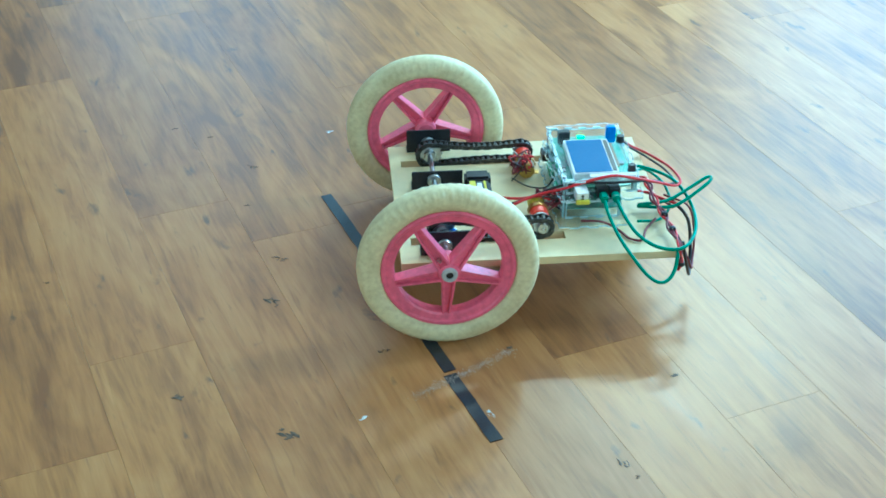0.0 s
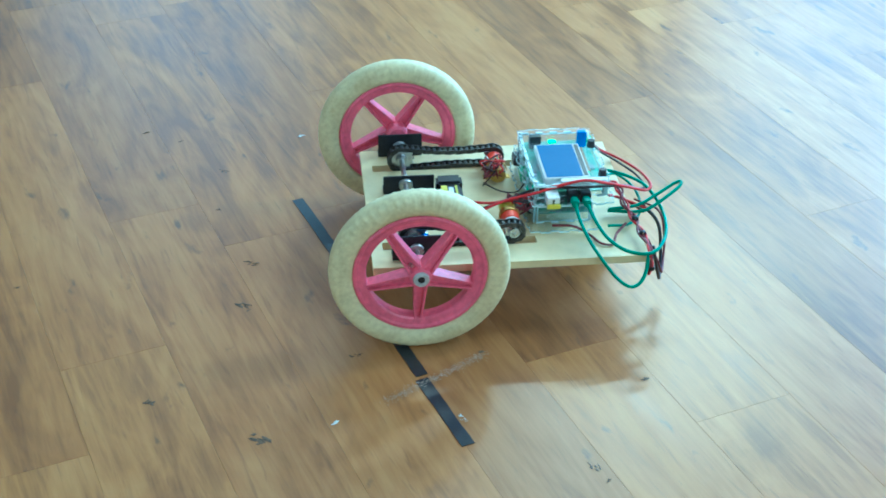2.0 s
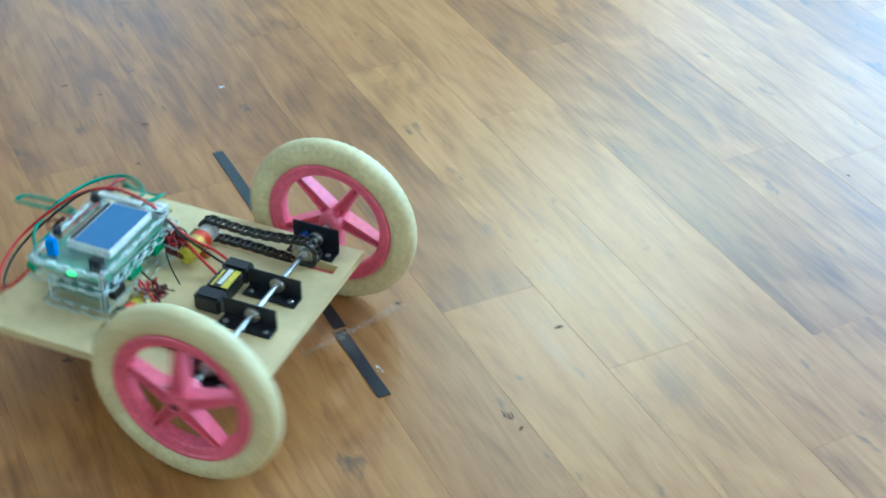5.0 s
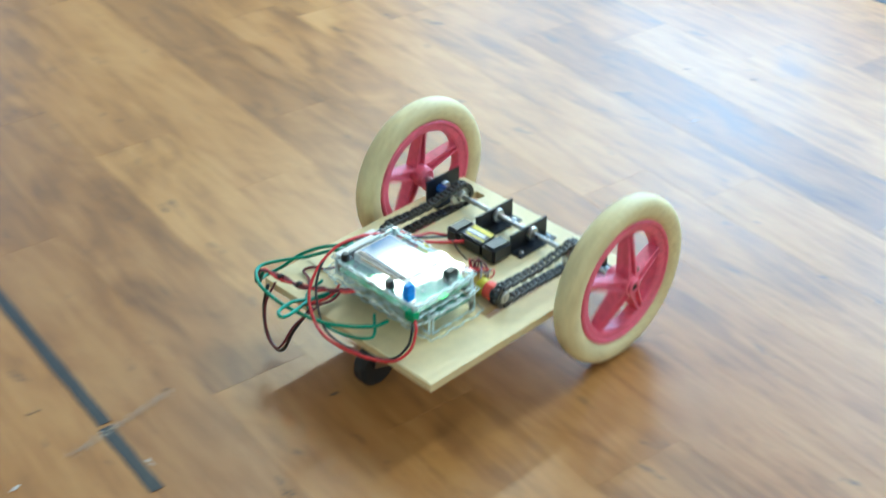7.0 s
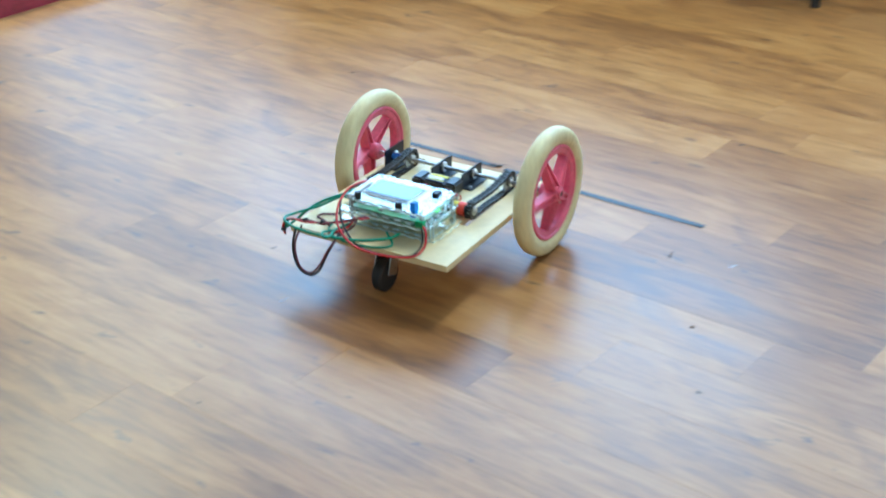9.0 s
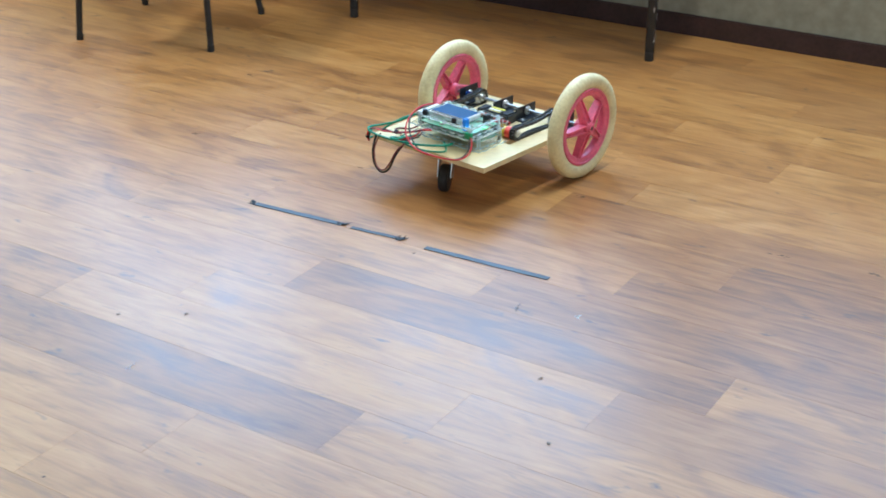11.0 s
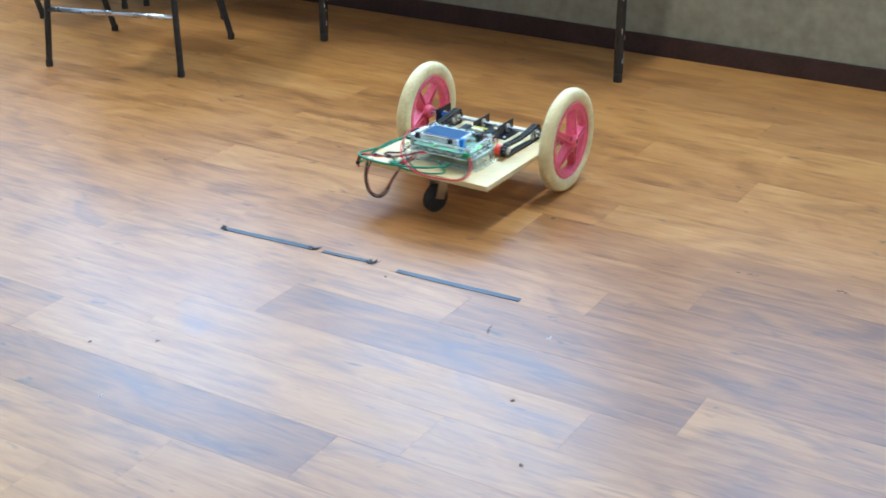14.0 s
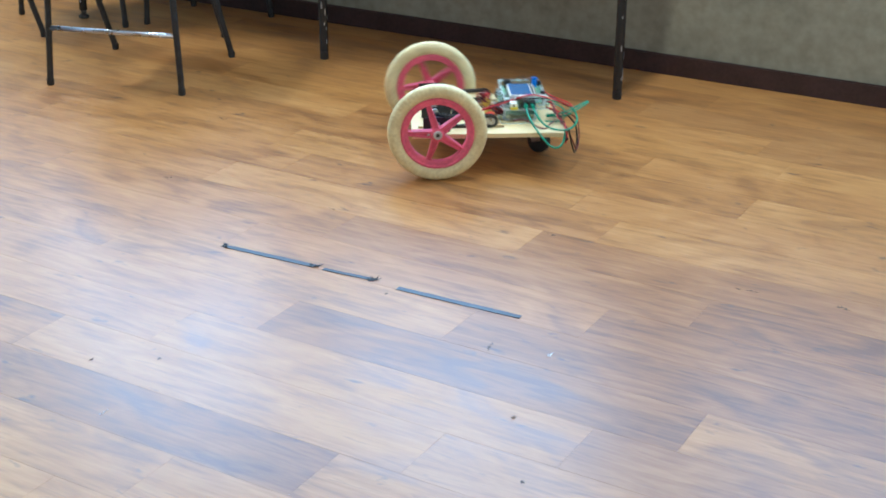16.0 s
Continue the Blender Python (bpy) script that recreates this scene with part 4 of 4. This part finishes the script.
for cx, cy in ((0.137, 0.058), (0.164, -0.054)):
    for k in range(9):
        pts = [(cx + rnd.uniform(-0.017, 0.019), cy + rnd.uniform(-0.020, 0.018), DECK + rnd.uniform(0.012, 0.040)) for _ in range(6)]
        wire(pts, 0.0013, (MAROON_WIRE, RED_WIRE, MAROON_WIRE, BLACK_WIRE, PALE_PLASTIC, MAROON_WIRE)[k % 6], "tangled dark red motor wire")
wire([(0.165, -0.060, 0.140), (0.150, -0.052, 0.142), (0.120, -0.040, 0.132), (0.084, -0.022, 0.126)], 0.0022, RED_WIRE, "red insulated wire")
wire([(0.120, 0.030, 0.126), (0.145, 0.020, 0.116), (0.170, 0.012, 0.118), (0.184, 0.016, 0.135)], 0.0012, BLACK_WIRE, "thin black wire")
wire([(0.118, 0.018, 0.128), (0.132, 0.014, 0.150), (0.140, 0.010, 0.168)], 0.0010, BLACK_WIRE, "thin black wire end")

# ---------------- floor planks ----------------
PW, PL, PU = 0.1520, 0.9144, 0.0565
ENDS = {-3: 0.305, -2: 0.165, 1: -0.502, 2: -0.750, 4: -0.128, 5: -0.205, 7: -0.576, 8: 0.215, 9: -0.005, 10: -0.161, 11: -0.507, 12: -0.743}
TONES = {(10, -1): 2, (11, -1): 2, (12, -1): 2, (9, -2): 2, (9, -1): 0, (10, -2): 0, (10, 0): 1, (7, -1): 0, (7, 0): 2, (8, -1): 0, (6, 0): 0, (6, -1): 0, (-3, 1): 2, (-4, 1): 2, (-5, 1): 2, (8, -2): 0, (11, 0): 0, (12, 0): 1,
         (1, -1): 0, (2, -1): 0, (0, 0): 1, (-1, 0): 2, (-2, -1): 1, (-2, 0): 1, (-3, 0): 2, (3, 0): 2, (2, 0): 1}


def plank_data(name, mat, length):
    bm = boxed(-PW / 2 + 0.00008, PW / 2 - 0.00008, -length / 2 + 0.00008, length / 2 - 0.00008, -0.005, 0.0)
    top = [e for e in bm.edges if all(v.co.z > -0.001 for v in e.verts)]
    bmesh.ops.bevel(bm, geom=top, offset=0.00018, segments=1, affect="EDGES")
    me = bpy.data.meshes.new(name)
    bm.to_mesh(me)
    bm.free()
    me.materials.append(mat)
    return me


plank_meshes = [plank_data("plank", m, PL) for m in PLANKS]
rnd = random.Random(11)
far = bmesh.new()
for k in range(-26, 24):
    start = ENDS.get(k, rnd.uniform(0, PL))
    u = PU + PW * (k + 0.5)
    for j in range(-5, 6):
        v = start + PL * (j + 0.5)
        tone = TONES.get((k, j), rnd.choice((0, 0, 1, 1, 1, 2)))
        if v + PL / 2 < V0 or v - PL / 2 > V1:
            continue
        if -9 <= k <= 23 and -1.9 < v < 2.9:
            ob = new("plank", plank_meshes[tone])
            ob.parent = floor
            ob.location = (u, v, 0)
        else:
            low, high = max(v - PL / 2, V0) + 0.0001, min(v + PL / 2, V1) - 0.0001
            left, right = max(u - PW / 2, U0), min(u + PW / 2, U1)
            if high - low > 0.01 and right - left > 0.005:
                box(far, left + 0.0001, right - 0.0001, low, high, -0.005, 0.0)
rest = part("planks", far, PLANKS[1], floor)
tagged(rest, kind="stuff")


# ---------------- what moves ----------------
PIVOT = (-0.002, -0.190)


def turning(t, yaw):
    """The robot's place while it turns about its standing wheel."""
    a = radians(yaw)
    return (t, PIVOT[0] - TRACK * math.sin(a), PIVOT[1] + TRACK * math.cos(a), yaw)


ROBOT = [
    (0.0, 0.000, 0.000, 0.0), (2.5, 0.000, 0.000, 0.0), (2.7, -0.004, 0.000, 1.0), (3.0, -0.049, -0.005, 11.0), (3.5, -0.136, -0.044, 39.6), (3.7, -0.167, -0.072, 54.0),
    turning(4.0, 76.0), turning(4.3, 98.0), turning(4.6, 120.0), turning(4.9, 142.0), turning(5.2, 163.0),
    (5.5, 0.010, -0.382, 180.0), (5.8, 0.087, -0.362, 188.3), (6.0, 0.153, -0.340, 193.1), (6.5, 0.387, -0.285, 201.6), (7.0, 0.626, -0.169, 206.1), (7.5, 0.868, -0.056, 208.7),
    (7.8, 1.024, 0.027, 209.5), (8.0, 1.120, 0.069, 209.7), (8.5, 1.347, 0.191, 208.7), (9.0, 1.582, 0.304, 205.9), (9.5, 1.823, 0.405, 203.0),
    (10.0, 2.072, 0.494, 198.0), (10.3, 2.215, 0.536, 194.5), (10.6, 2.330, 0.562, 191.5), (10.9, 2.400, 0.578, 189.8), (11.2, 2.412, 0.580, 189.6),
    (13.5, 2.412, 0.582, 189.1), (13.7, 2.420, 0.583, 190.5), (14.0, 2.447, 0.589, 197.6), (14.5, 2.523, 0.626, 222.5), (15.0, 2.578, 0.712, 253.1), (15.5, 2.572, 0.813, 287.3), (16.0, 2.512, 0.899, 321.8)]


def between(t):
    """The robot's place and heading at any time, on a smooth line through its rows."""
    for i in range(len(ROBOT) - 1):
        if ROBOT[i][0] <= t <= ROBOT[i + 1][0] + 1e-9:
            break
    p, q = ROBOT[i], ROBOT[i + 1]
    h = q[0] - p[0]
    s = (t - p[0]) / h
    out = []
    for c in (1, 2, 3):
        def slope(j):
            if j in (0, len(ROBOT) - 1):
                j2 = 1 if j == 0 else j - 1
                return (ROBOT[max(j, j2)][c] - ROBOT[min(j, j2)][c]) / (ROBOT[max(j, j2)][0] - ROBOT[min(j, j2)][0])
            d0 = (ROBOT[j][c] - ROBOT[j - 1][c]) / (ROBOT[j][0] - ROBOT[j - 1][0])
            d1 = (ROBOT[j + 1][c] - ROBOT[j][c]) / (ROBOT[j + 1][0] - ROBOT[j][0])
            return 0.0 if d0 * d1 <= 0 else 2 * d0 * d1 / (d0 + d1)
        m0, m1 = slope(i) * h, slope(i + 1) * h
        out.append((2 * s ** 3 - 3 * s * s + 1) * p[c] + (s ** 3 - 2 * s * s + s) * m0 + (3 * s * s - 2 * s ** 3) * q[c] + (s ** 3 - s * s) * m1)
    return out


PHASE_A, PHASE_B = 52.0, 58.0 - 180.0


def motions():
    times = [i / 10 for i in range(161)]
    rows, spin = [], {-1: [], 1: []}
    angle = {-1: 0.0, 1: 0.0}
    last = {}
    for t in times:
        x, y, yaw = between(t)
        rows.append((t, pose(x, y, 0, 0, 0, yaw)))
        a = radians(yaw)
        for s in (-1, 1):
            c = Vector((x - s * TRACK * math.sin(a), y + s * TRACK * math.cos(a)))
            if s in last:
                step = c - last[s]
                angle[s] += math.degrees((step.x * math.cos(a) + step.y * math.sin(a)) / R)
            last[s] = c
            phase = PHASE_A if s < 0 else PHASE_B
            spin[s].append((t, pose(0, s * TRACK, R, 0, angle[s] - phase, 0)))
    walk(robot, rows)
    walk(wheel_a, spin[-1])
    walk(wheel_b, spin[1])
    swivel = [(0.0, 0), (2.5, 0), (3.1, -30), (3.7, -37), (5.2, -37), (5.8, -15), (6.4, 0), (10.2, 0), (11.2, 30), (13.4, 30), (13.8, 0), (14.1, -24), (14.5, -37), (16.0, -37)]
    walk(castor, [(t, pose(0.272, 0.008, DECK - 0.012, 0, 0, q)) for t, q in swivel])


motions()
